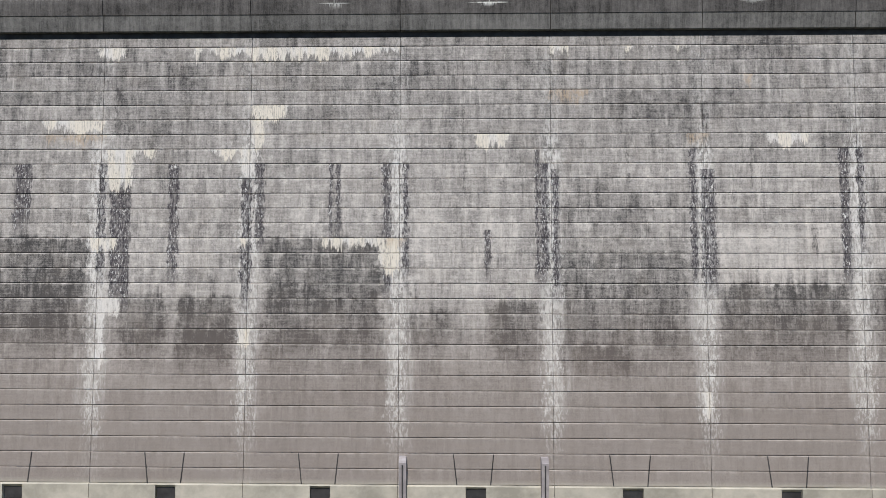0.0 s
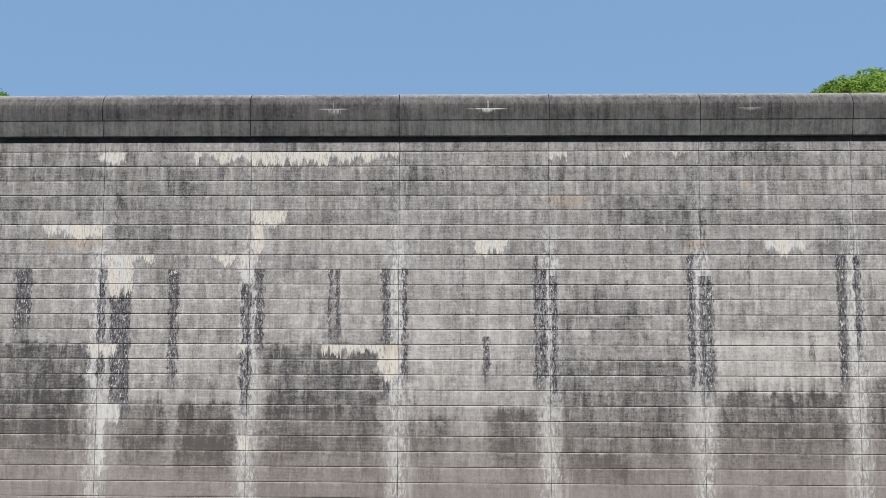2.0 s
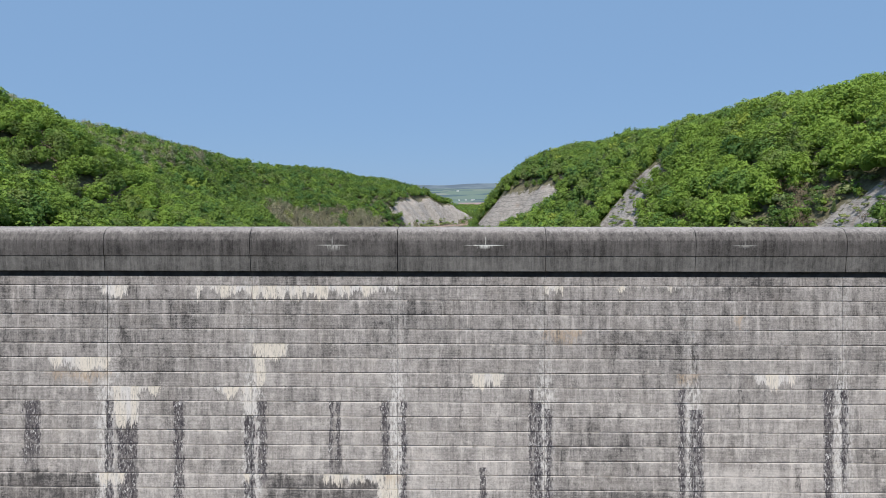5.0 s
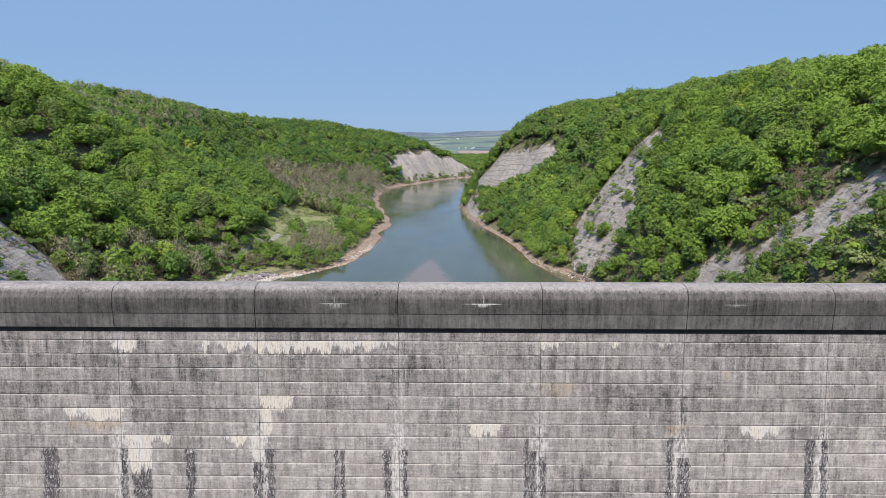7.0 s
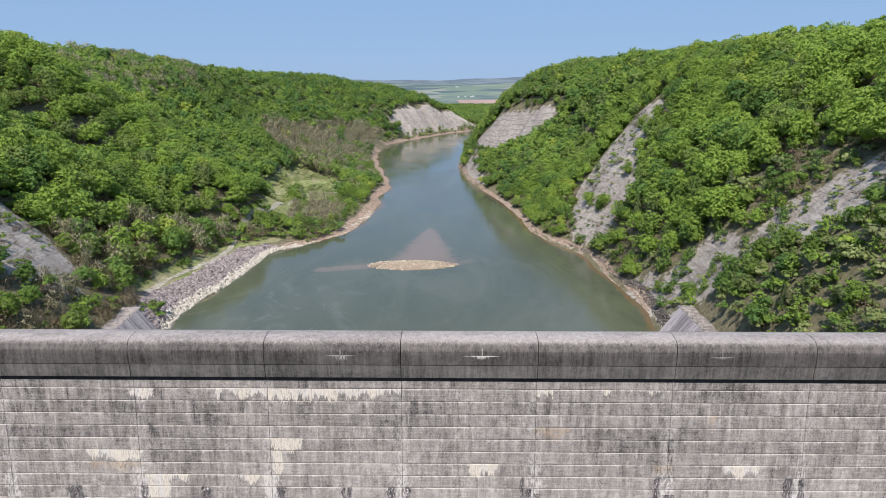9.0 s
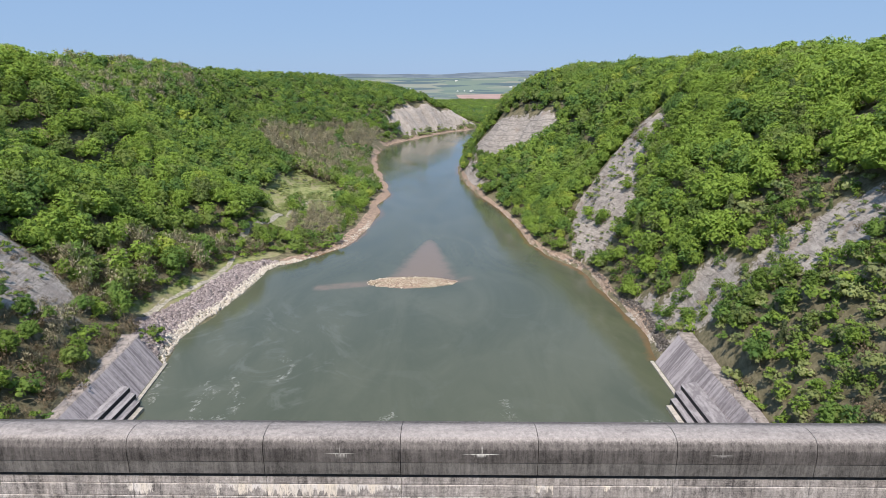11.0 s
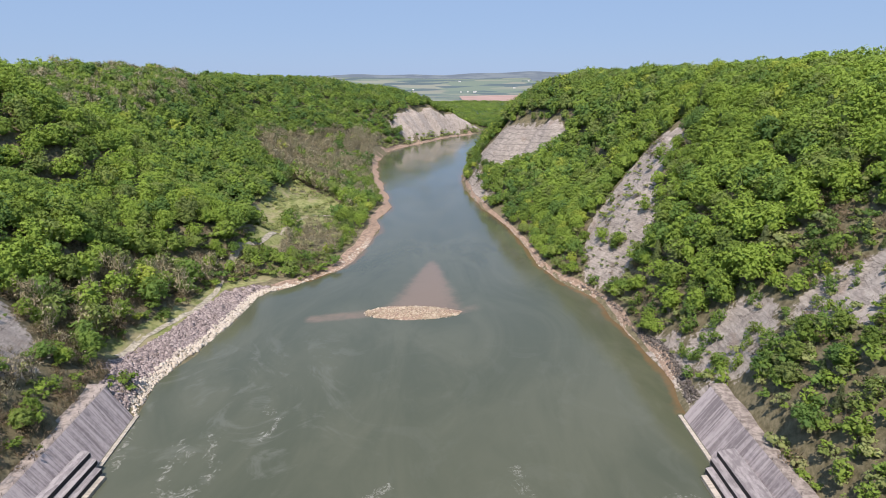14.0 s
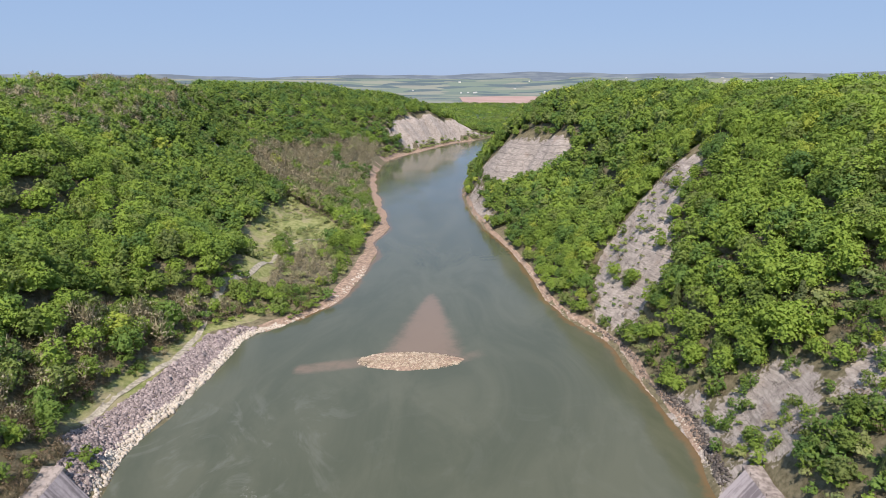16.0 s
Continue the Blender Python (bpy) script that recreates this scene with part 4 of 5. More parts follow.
def scatter(name, templates, places, mat, tints=None, smooth=False):
    """Many small pieces joined into one mesh. places: rows of x, y, z, size, height factor, turn, template."""
    allv, allf, allt, alln, base = [], [], [], [], 0
    places = np.asarray(places)
    for k, (tv, tf, *tn) in enumerate(templates):
        rows = places[places[:, 6] == k]
        if not len(rows):
            continue
        c, s = np.cos(rows[:, 5]), np.sin(rows[:, 5])
        px = (tv[None, :, 0] * c[:, None] - tv[None, :, 1] * s[:, None]) * rows[:, 3:4] + rows[:, 0:1]
        py = (tv[None, :, 0] * s[:, None] + tv[None, :, 1] * c[:, None]) * rows[:, 3:4] + rows[:, 1:2]
        pz = tv[None, :, 2] * (rows[:, 3] * rows[:, 4])[:, None] + rows[:, 2:3]
        allv.append(np.stack([px, py, pz], 2).reshape(-1, 3))
        if tn:
            t = tn[0]
            nx, ny = t[None, :, 0] * c[:, None] - t[None, :, 1] * s[:, None], t[None, :, 0] * s[:, None] + t[None, :, 1] * c[:, None]
            alln.append(np.stack([nx, ny, np.broadcast_to(t[None, :, 2], nx.shape)], 2).reshape(-1, 3))
        off = base + np.arange(len(rows)) * len(tv)
        allf.append((tf[None] + off[:, None, None]).reshape(-1, tf.shape[1]))
        if tints is not None:
            allt.append(np.repeat(np.asarray(tints)[places[:, 6] == k], len(tv)))
        base += len(rows) * len(tv)
    v, f = np.concatenate(allv), np.concatenate(allf)
    me = bpy.data.meshes.new(name)
    me.vertices.add(len(v))
    me.vertices.foreach_set("co", v.ravel())
    me.loops.add(f.size)
    me.loops.foreach_set("vertex_index", f.ravel().astype(np.int32))
    me.polygons.add(len(f))
    me.polygons.foreach_set("loop_start", np.arange(0, f.size, f.shape[1], dtype=np.int32))
    me.update(calc_edges=True)
    if tints is not None:
        at = me.attributes.new("tint", "FLOAT", "POINT")
        at.data.foreach_set("value", np.concatenate(allt))
    me.materials.append(mat)
    if smooth or alln:
        me.shade_smooth()
    if alln:
        me.normals_split_custom_set_from_vertices(np.concatenate(alln))
    return me


rng = np.random.default_rng(5)
rocks = [rock_mesh(rng) for _ in range(6)]


def shore_band(n, y0, y1, d0, d1, size, side=-1, power=1.0):
    """Stones strewn over a strip along a shore."""
    y = rng.uniform(y0, y1, n)
    d = d0 + (d1 - d0) * rng.random(n) ** power
    edge = np.interp(y, *zip(*(SHORE_L if side < 0 else SHORE_R)))
    x = edge + side * d
    s = size * rng.lognormal(0, 0.35, n)
    return np.stack([x, y, land(x, y) + 0.15 * s, s, rng.uniform(0.6, 1.0, n), rng.uniform(0, 6.28, n), rng.integers(0, 6, n)], 1)


ob = new("riprap", scatter("riprap", rocks, np.concatenate([shore_band(8600, 214, 308, 3.2, 15.5, 0.34), shore_band(1100, 199.5, 214, 2.5, 11.0, 0.42), shore_band(200, 306, 318, 3, 12, 0.5)]), M_STONE))
tagged(ob, "grey broken riprap stones on the river bank", "rocks", kind="stuff")
ob = new("shore_stones", scatter("shore_stones", rocks, np.concatenate([shore_band(2300, 199.5, 325, -0.3, 4.2, 0.4), shore_band(900, 200, 300, -0.2, 1.5, 0.17, 1), shore_band(600, 300, 420, -0.5, 3, 0.3), shore_band(700, 300, 470, -0.5, 2, 0.2, 1)]), M_PALE))
tagged(ob, "pale limestone blocks along the waterline", "rocks", kind="stuff")

ob = new("shore_ledge", scatter("shore_ledge", rocks, np.concatenate([shore_band(1100, 203, 262, 1.4, 4.2, 0.27, 1), shore_band(360, 262, 320, 1.4, 3.0, 0.27, 1)]), M_LEDGE))
tagged(ob, "dark broken shale ledge above the waterline", "rocks", kind="stuff")

# gravel island
n_i = 46
vs, fs = [(-14.0, 286.5, WATER + 0.75)], []
for ring, (f, h) in enumerate(((0.35, 0.68), (0.7, 0.4), (1.0, -0.25))):
    for k in range(n_i):
        a = 2 * math.pi * k / n_i
        r = f * (1 + 0.10 * math.sin(3 * a + 1) + 0.06 * math.sin(7 * a))
        vs.append((-14.0 + 22.5 * r * math.cos(a), 286.5 + 9.0 * r * math.sin(a), WATER + h))
for k in range(n_i):
    fs.append((0, 1 + k, 1 + (k + 1) % n_i))
    for ring in (0, 1):
        b = 1 + ring * n_i
        fs.append((b + k, b + n_i + k, b + n_i + (k + 1) % n_i, b + (k + 1) % n_i))
tagged(new("gravel_island", mesh_of("gravel_island", vs, fs, M_BANK, True)), "low pale gravel island in the river", "island")
n = 1800
a, r = rng.uniform(0, 6.28, n), np.sqrt(rng.random(n)) * 0.97
gx_, gy_ = -14 + 22 * r * np.cos(a), 286.5 + 8.7 * r * np.sin(a)
hz = WATER + np.interp(r, [0, 0.35, 0.7, 1], [0.75, 0.68, 0.4, -0.2])
rows = np.stack([gx_, gy_, hz, 0.26 * rng.lognormal(0, 0.4, n), rng.uniform(0.5, 0.9, n), a, rng.integers(0, 6, n)], 1)
tagged(new("gravel", scatter("gravel", rocks, rows, M_GRAVEL)), "pale tan gravel and cobbles on the island", "gravel", kind="stuff")


def ribbon(name, pts, width, lift, mat, label, category):
    """A strip that follows the ground along a line on the plan."""
    pts = np.array(pts, float)
    d = np.concatenate([[0], np.cumsum(np.hypot(*np.diff(pts, axis=0).T))])
    s = np.arange(0, d[-1], 2.0)
    cx, cy = np.interp(s, d, pts[:, 0]), np.interp(s, d, pts[:, 1])
    tx, ty = np.gradient(cx), np.gradient(cy)
    ln = np.hypot(tx, ty)
    nx, ny = -ty / ln, tx / ln
    vs, fs, cols = [], [], 5
    for j in range(cols):
        o = (j / (cols - 1) - 0.5) * width * (1 + 0.06 * np.sin(s / 7 + j))
        X, Y = cx + nx * o, cy + ny * o
        vs.append(np.stack([X, Y, land(X, Y) + lift], 1))
    vs = np.concatenate(vs)
    m = len(s)
    for j in range(cols - 1):
        for k in range(m - 1):
            fs.append((j * m + k, j * m + k + 1, (j + 1) * m + k + 1, (j + 1) * m + k))
    ob = new(name, mesh_of(name, vs, fs, mat, True))
    return tagged(ob, label, category, kind="structure")


ribbon("track", [(-113, 228), (-112.5, 245), (-110, 260), (-105.5, 278), (-106, 305), (-109.5, 328), (-107, 342), (-103, 352)], 2.6, 0.22, M_TRACK, "narrow dirt service track above the riprap", "track")
ribbon("path", [(-103, 352), (-101, 368), (-99, 383), (-104, 432), (-105, 450), (-88, 462), (-74, 476)], 2.4, 0.35, M_TRACK, "worn dirt path over the meadow", "path")
ribbon("shore_left", [(-82, 318), (-66, 338), (-57, 352), (-51, 395), (-47.5, 445), (-50, 482), (-44.5, 523), (-53, 578), (-64, 643), (-73, 707), (-81.5, 786), (-84, 886), (-72, 946), (-40, 1016), (-8, 1100), (12, 1139), (55, 1197)], 8.0, 0.25, M_BANK, "brown sandy river shore", "shore")
ribbon("shore_right", [(79, 222), (79.5, 242), (76, 262), (75.5, 281), (74.5, 298), (70.5, 311), (60, 335), (54, 359), (53, 387), (51, 413), (45, 459), (35.5, 503), (26, 566), (20, 658), (26, 740)], 3.0, 0.2, M_BANK, "brown sandy river shore", "shore")

# ploughed field far off in the plain
xs_f, ys_f = np.linspace(85, 700, 20), np.linspace(2640, 3550, 24)
me, *_ = sheet("field", xs_f, ys_f, lambda x, y: land(x, y) + 2.0, M_FIELD)
tagged(new("field", me), "bare pinkish ploughed field in the plain", "field", kind="structure")

# ridge at the end of sight: a glowing strip, haze put into its colour
n = Nodes("haze_glow_hills")
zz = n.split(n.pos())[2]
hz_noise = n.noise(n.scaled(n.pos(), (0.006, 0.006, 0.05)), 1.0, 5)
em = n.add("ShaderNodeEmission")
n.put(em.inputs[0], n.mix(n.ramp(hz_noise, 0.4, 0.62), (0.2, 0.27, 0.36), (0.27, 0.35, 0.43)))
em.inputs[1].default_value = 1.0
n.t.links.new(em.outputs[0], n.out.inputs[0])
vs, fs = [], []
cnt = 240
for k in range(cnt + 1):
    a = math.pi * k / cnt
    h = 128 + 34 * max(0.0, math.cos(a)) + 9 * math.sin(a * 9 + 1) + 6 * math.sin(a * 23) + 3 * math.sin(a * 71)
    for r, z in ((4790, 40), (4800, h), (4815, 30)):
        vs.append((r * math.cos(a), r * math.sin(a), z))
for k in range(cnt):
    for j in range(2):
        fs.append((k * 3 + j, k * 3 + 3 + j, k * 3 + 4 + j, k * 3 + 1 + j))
tagged(new("backdrop", mesh_of("backdrop", vs, fs, n.mat)), "backdrop strip of hills glowing in a haze blue", "hills", kind="structure")

# ---- trees ----


def leaf_cards(rng, lobes, count, size, quads=True):
    """Sprays of leaves set on the skin of several lobes, shaded as soft clumps."""
    vs, fs, ns = [], [], []
    for (c, r) in lobes:
        for _ in range(count):
            d = rng.normal(size=3)
            d /= np.linalg.norm(d)
            if d[2] < -0.25:
                d[2] = -d[2]
            p = np.array(c) + d * np.array(r) * rng.uniform(0.72, 1.25)
            nrm = d + rng.normal(size=3) * 0.5 + np.array([0, 0, 0.5])
            nrm /= np.linalg.norm(nrm)
            t = np.cross(nrm, rng.normal(size=3))
            t /= np.linalg.norm(t)
            b = np.cross(nrm, t)
            s = size * rng.uniform(0.6, 1.4)
            k = len(vs)
            if quads:
                q = [p - t * s * 0.5 - b * s * 0.28, p + t * s * 0.15 - b * s * 0.5 - nrm * s * 0.1, p + t * s * 0.55 + b * s * 0.1, p - t * s * 0.05 + b * s * 0.5 - nrm * s * 0.12]
                fs += [(k, k + 1, k + 2), (k, k + 2, k + 3)]
            else:
                q = [p - t * s * 0.6 - b * s * 0.4, p + t * s * 0.6 - b * s * 0.3 - nrm * s * 0.15, p + t * s * rng.uniform(-0.3, 0.3) + b * s * 0.65]
                fs += [(k, k + 1, k + 2)]
            vs += q
            out = p - np.array([0, 0, 0.4])
            soft = 0.8 * d + 0.35 * out / (np.linalg.norm(out) + 1e-6) + 0.5 * nrm + np.array([0, 0, 0.1])
            ns += [soft / np.linalg.norm(soft)] * len(q)
    return np.array(vs), np.array(fs), np.array(ns)


def twig_crown(rng, count, length, wide, spread=0.26, low=0.25):
    """Bare twigs: slim slivers fanning up and out round the limbs."""
    vs, fs, ns = [], [], []
    for k in range(count):
        a, r, z = rng.uniform(0, 6.28), spread * math.sqrt(rng.random()), rng.uniform(low, 0.92)
        r *= 1.1 - 0.75 * abs(z - 0.55) / 0.45
        p = np.array([r * math.cos(a), r * math.sin(a), z])
        d = np.array([0.5 * math.cos(a), 0.5 * math.sin(a), 1.0]) + rng.normal(size=3) * 0.45
        d /= np.linalg.norm(d)
        t = np.cross(d, rng.normal(size=3))
        t *= wide * rng.uniform(0.6, 1.4) / np.linalg.norm(t)
        ln = length * rng.uniform(0.5, 1.3)
        vs += [p - t, p + t, p + d * ln]
        fs.append((3 * k, 3 * k + 1, 3 * k + 2))
        soft = np.array([math.cos(a), math.sin(a), 0.7])
        ns += [soft / np.linalg.norm(soft)] * 3
    return np.array(vs), np.array(fs), np.array(ns)


def core_blob(rng, lobes, sub=1, size=0.6, open_below=False):
    """Dense inner foliage, one uneven lump in each lobe."""
    bm = bmesh.new()
    vs, fs, ns = [], [], []
    bmesh.ops.create_icosphere(bm, subdivisions=sub, radius=1)
    if open_below:
        bmesh.ops.delete(bm, geom=[f for f in bm.faces if f.normal.z < -0.5], context="FACES")
    bm.verts.index_update()
    tv = np.array([v.co[:] for v in bm.verts])
    tf = np.array([[v.index for v in f.verts] for f in bm.faces])
    bm.free()
    for c, r in lobes:
        fs.append(tf + sum(len(v) for v in vs))
        vs.append(np.array(c) + tv * np.array(r) * size * rng.uniform(0.8, 1.15, (len(tv), 1)))
        up = tv + np.array([0, 0, 0.45])
        ns.append(up / np.linalg.norm(up, axis=1)[:, None])
    return np.concatenate(vs), np.concatenate(fs), np.concatenate(ns)


def join(*parts):
    vs, fs, ns, k = [], [], [], 0
    for v, f, n in parts:
        vs.append(v)
        fs.append(f + k)
        ns.append(n)
        k += len(v)
    return np.concatenate(vs), np.concatenate(fs), np.concatenate(ns)


def crown(rng, lobes_n, cards, size, kind="broad", core=2, quads=True):
    """A crown of a tree 1 high, standing on the ground at the origin: flattened clumps of sprays round a dense dome."""
    lobes, dome = [], []
    if kind == "broad":
        wide, tall = rng.uniform(0.28, 0.38), rng.uniform(0.34, 0.4)
        dome = [((0, 0, 0.53), (wide * 0.9, wide * 0.9, tall))]
        for k in range(lobes_n):
            up = 1 - 1.5 * (k + 0.5) / lobes_n
            a, flat = 2.4 * k + rng.uniform(-0.4, 0.4), math.sqrt(1 - up * up)
            f = rng.uniform(0.72, 1.12)
            rr = rng.uniform(0.125, 0.19) * (15 / lobes_n) ** 0.5
            lobes.append(((f * wide * flat * math.cos(a), f * wide * flat * math.sin(a), 0.53 + f * tall * up), (rr, rr * rng.uniform(0.75, 1.0), rr * rng.uniform(0.55, 0.85))))
    elif kind == "young":
        wide = rng.uniform(0.2, 0.3)
        dome = [((0, 0, 0.5), (wide * 0.7, wide * 0.7, 0.4))]
        for k in range(lobes_n):
            up = 1 - 1.85 * (k + 0.5) / lobes_n
            a, flat = 2.4 * k + rng.uniform(-0.5, 0.5), math.sqrt(1 - up * up)
            f = rng.uniform(0.7, 1.2)
            rr = rng.uniform(0.07, 0.13)
            lobes.append(((f * wide * flat * math.cos(a), f * wide * flat * math.sin(a), 0.5 + 0.45 * f * up), (rr, rr, rr * 1.1)))
    elif kind == "pine":
        dome = [((0, 0, 0.42), (0.1, 0.1, 0.36))]
        for k in range(lobes_n):
            h = 0.16 + 0.78 * k / (lobes_n - 1)
            rr = 0.22 * (1.05 - h) + 0.02
            lobes.append(((0, 0, h), (rr, rr, 0.05)))
    else:
        for k in range(lobes_n):
            a = 2.4 * k
            rr = rng.uniform(0.2, 0.32)
            lobes.append(((0.28 * math.cos(a), 0.28 * math.sin(a), rng.uniform(0.3, 0.6)), (rr, rr, rr * 0.8)))
        dome = lobes
    made = leaf_cards(rng, lobes, cards, size, quads)
    if not core:
        return made
    if kind == "broad" and core == 2:
        return join(made, core_blob(rng, lobes, 1, 0.55, True), core_blob(rng, dome, 1, 0.8))
    return join(made, core_blob(rng, dome, 2 if kind == "broad" else 1, 0.66 if kind == "broad" else 0.6))


def trunk(rng, limbs=4, thin=0.016):
    """Tapered trunk and limbs of a tree 1 high."""
    vs, fs = [], []

    def tube(a, b, r0, r1, bend):
        k = len(vs)
        a, b = np.array(a), np.array(b)
        for i in range(3):
            f = i / 2
            c = a + (b - a) * f + np.array(bend) * math.sin(math.pi * f)
            r = r0 + (r1 - r0) * f
            for j in range(5):
                vs.append(c + r * np.array([math.cos(1.2566 * j), math.sin(1.2566 * j), 0]))
        for i in range(2):
            for j in range(5):
                q = [k + i * 5 + j, k + i * 5 + (j + 1) % 5, k + i * 5 + 5 + (j + 1) % 5, k + i * 5 + 5 + j]
                fs.extend([(q[0], q[1], q[2]), (q[0], q[2], q[3])])
    tube((0, 0, -0.08), (rng.uniform(-0.03, 0.03), rng.uniform(-0.03, 0.03), 0.78), thin, thin * 0.35, (0.012, 0.008, 0))
    for i in range(limbs):
        h, a = 0.28 + 0.42 * i / max(1, limbs), 2.4 * i + rng.uniform(-0.3, 0.3)
        ln = rng.uniform(0.16, 0.24)
        tube((0, 0, h), (ln * math.cos(a), ln * math.sin(a), h + ln * 0.8), thin * 0.55, thin * 0.15, (0, 0, -0.01))
    return np.array(vs), np.array(fs)


def tri_mesh(name, vf, mat, tint=None):
    v, f = vf[:2]
    me = mesh_of(name, v, [tuple(int(i) for i in t) for t in f], mat)
    if len(vf) > 2:
        me.shade_smooth()
        me.normals_split_custom_set_from_vertices(vf[2])
    if tint is not None:
        at = me.attributes.new("tint", "FLOAT", "POINT")
        at.data.foreach_set("value", np.full(len(v), tint))
    return me


rng = np.random.default_rng(11)
NEAR = [crown(rng, 40, 34, 0.04, quads=False) for _ in range(6)]
MID = [crown(rng, 28, 22, 0.056, core=1, quads=False) for _ in range(7)]
FAR = [crown(rng, 12, 10, 0.08, quads=False) for _ in range(5)]
RIDGE = [crown(rng, 9, 8, 0.1, quads=False) for _ in range(4)]
FAINT = [crown(rng, 6, 11, 0.12, core=1, quads=False) for _ in range(3)]
YOUNG = [crown(rng, 18, 16, 0.075, "young", core=1, quads=False) for _ in range(5)]
PINES = [crown(rng, 15, 64, 0.045, "pine", quads=False) for _ in range(2)]
BUSH = [crown(rng, 4, 16, 0.13, "bush", quads=False) for _ in range(3)]
SCRUB = [join(twig_crown(rng, 130, 0.3, 0.012, 0.5, 0.0), crown(rng, 4, 9, 0.09, "bush", 0, False)) for _ in range(3)]
TWIGS = [join(twig_crown(rng, 160, 0.17, 0.012), crown(rng, 7, 6, 0.05, core=0, quads=False)) for _ in range(3)]


def plant(x0, x1, y0, y1, gap, rng):
    """Jittered rows of places for trees."""
    gx, gy = np.meshgrid(np.arange(x0, x1, gap), np.arange(y0, y1, gap * 0.9))
    gx = gx + (np.arange(gx.shape[0])[:, None] % 2) * gap * 0.5
    x, y = gx.ravel() + rng.uniform(-0.55, 0.55, gx.size) * gap, gy.ravel() + rng.uniform(-0.55, 0.55, gx.size) * gap
    return x, y


def wooded(x, y):
    bare, meadow, far = cover(x, y)
    dl, dr = np.interp(y, *zip(*SHORE_L)) - x, x - np.interp(y, *zip(*SHORE_R))
    ok = (bare < 0.5) & (meadow + 0.35 * wave(x, y, 8, 1) < 0.5) & ((dl > np.where(y > 340, 8.5, 5)) | (dr > 3))
    ok &= ~((y < 205) & (((dl > 0) & (dl < 17)) | ((dr > 0) & (dr < 17))))
    ok &= ~((y < 330) & (dl > 0) & (dl < 17))
    return ok & (y > 82), dl, dr


def heights(x, y, dl, dr, rng):
    h = rng.uniform(10.2, 15.2, len(x))
    edge = np.maximum(dl, dr)
    h *= 0.62 + 0.38 * step(4, 26, edge)
    h = np.where(inside(x, y, SLIPS[1][0], 6.0) > 0.3, h * 0.66, h)
    h = np.where(inside(x, y, SLIPS[0][0], 9.0) > 0.12, h * 0.62, h)
    h = np.where(inside(x, y, SLIPS[4][0], 9.0) > 0.12, h * 0.6, h)
    h = np.where((dr > 0) & (y < 240) & (dr < 60) & (cover(x, y)[0] > 0.3), rng.uniform(2.6, 5.8, len(x)), h)
    h = np.where((dr > 0) & (y < 226) & (dr < 58), np.minimum(h, rng.uniform(3.8, 8.2, len(x))), h)
    h = np.where((x > 147) & (y > 245) & (y < 335), h * 1.14, h)
    h = np.where((dl > 0) & (y < 215) & (dl < 50), h * 0.62, h)
    return h


xa, ya = plant(-330, 0, 84, 700, 6.5, rng)
xb, yb2 = plant(0, 260, 84, 700, 5.9, rng)
x, y = np.concatenate([xa, xb]), np.concatenate([ya, yb2])
ok, dl, dr = wooded(x, y)
view = (np.abs(x) < 0.72 * y + 60) & (dl < 228) & (dr < 145)
ok &= view
ok |= (dr > 17) & (dr < 58) & (y > 100) & (y < 245) & (rng.random(len(x)) < np.where(cover(x, y)[0] < 0.4, 0.95, np.where(wave(x, y, 6.5, 2) > 0.3, 0.6, 0.1)))
ok |= (inside(x, y, SLIPS[0][0], 1.0) > 0.5) & (rng.random(len(x)) < 0.07)
# groups of young trees on the shale
for cx, cy, reach, many in ((83, 318, 3.5, 6), (88, 226, 5, 9), (88, 209, 4.5, 12), (93, 206, 3.5, 7), (92, 187, 3, 5), (99, 189, 3, 4), (107, 193, 4, 6), (113, 207, 5, 9), (101, 182, 2, 2), (95, 232, 5, 8), (104, 225, 4, 6)):
    ex, ey = cx + rng.normal(0, reach * 0.6, many), cy + rng.normal(0, reach * 0.6, many)
    x, y, ok = np.append(x, ex), np.append(y, ey), np.append(ok, np.ones(many, bool))
dl, dr = np.interp(y, *zip(*SHORE_L)) - x, x - np.interp(y, *zip(*SHORE_R))
x, y, dl, dr = x[ok], y[ok], dl[ok], dr[ok]
h = heights(x, y, dl, dr, rng)
h = h * np.where(inside(x, y, BROWN, 8.0) > 0.3, 1.3, 1.0) * np.where((dl > 0) & (dl < 48) & (y > 325) & (y < 440), 0.6, 1.0)
pick = rng.random(len(x))
twig = (inside(x, y, BROWN, 8.0) > 0.4) & (pick < 0.88)
twig |= (dl > 0) & (dl < 38) & (y > 470) & (pick < 0.4)
twig |= (inside(x, y, SCRUBBY, 3.0) > 0.5) & (pick < 0.75)
twig |= (dl > 165) & (pick < 0.3)
twig |= (dl > 17) & (dl < 44) & (y < 330) & (pick < 0.5)
pine = ~twig & (dr > 12) & (pick > 0.965)
leafy = ~twig & ~pine
young = leafy & (h < 7.2)
tint = np.clip(rng.normal(0.5, 0.27, len(x)) + np.where(dr > 0, np.where(y < 240, 0.38, 0.15), 0.12), 0, 0.84)
tint = np.where(rng.random(len(x)) < np.where(dr > 0, 0.04, 0.02), 0.97, tint * (1 - 0.35 * step(380, 640, y)))
turn = rng.uniform(0, 6.28, len(x))
zg = land(x, y)

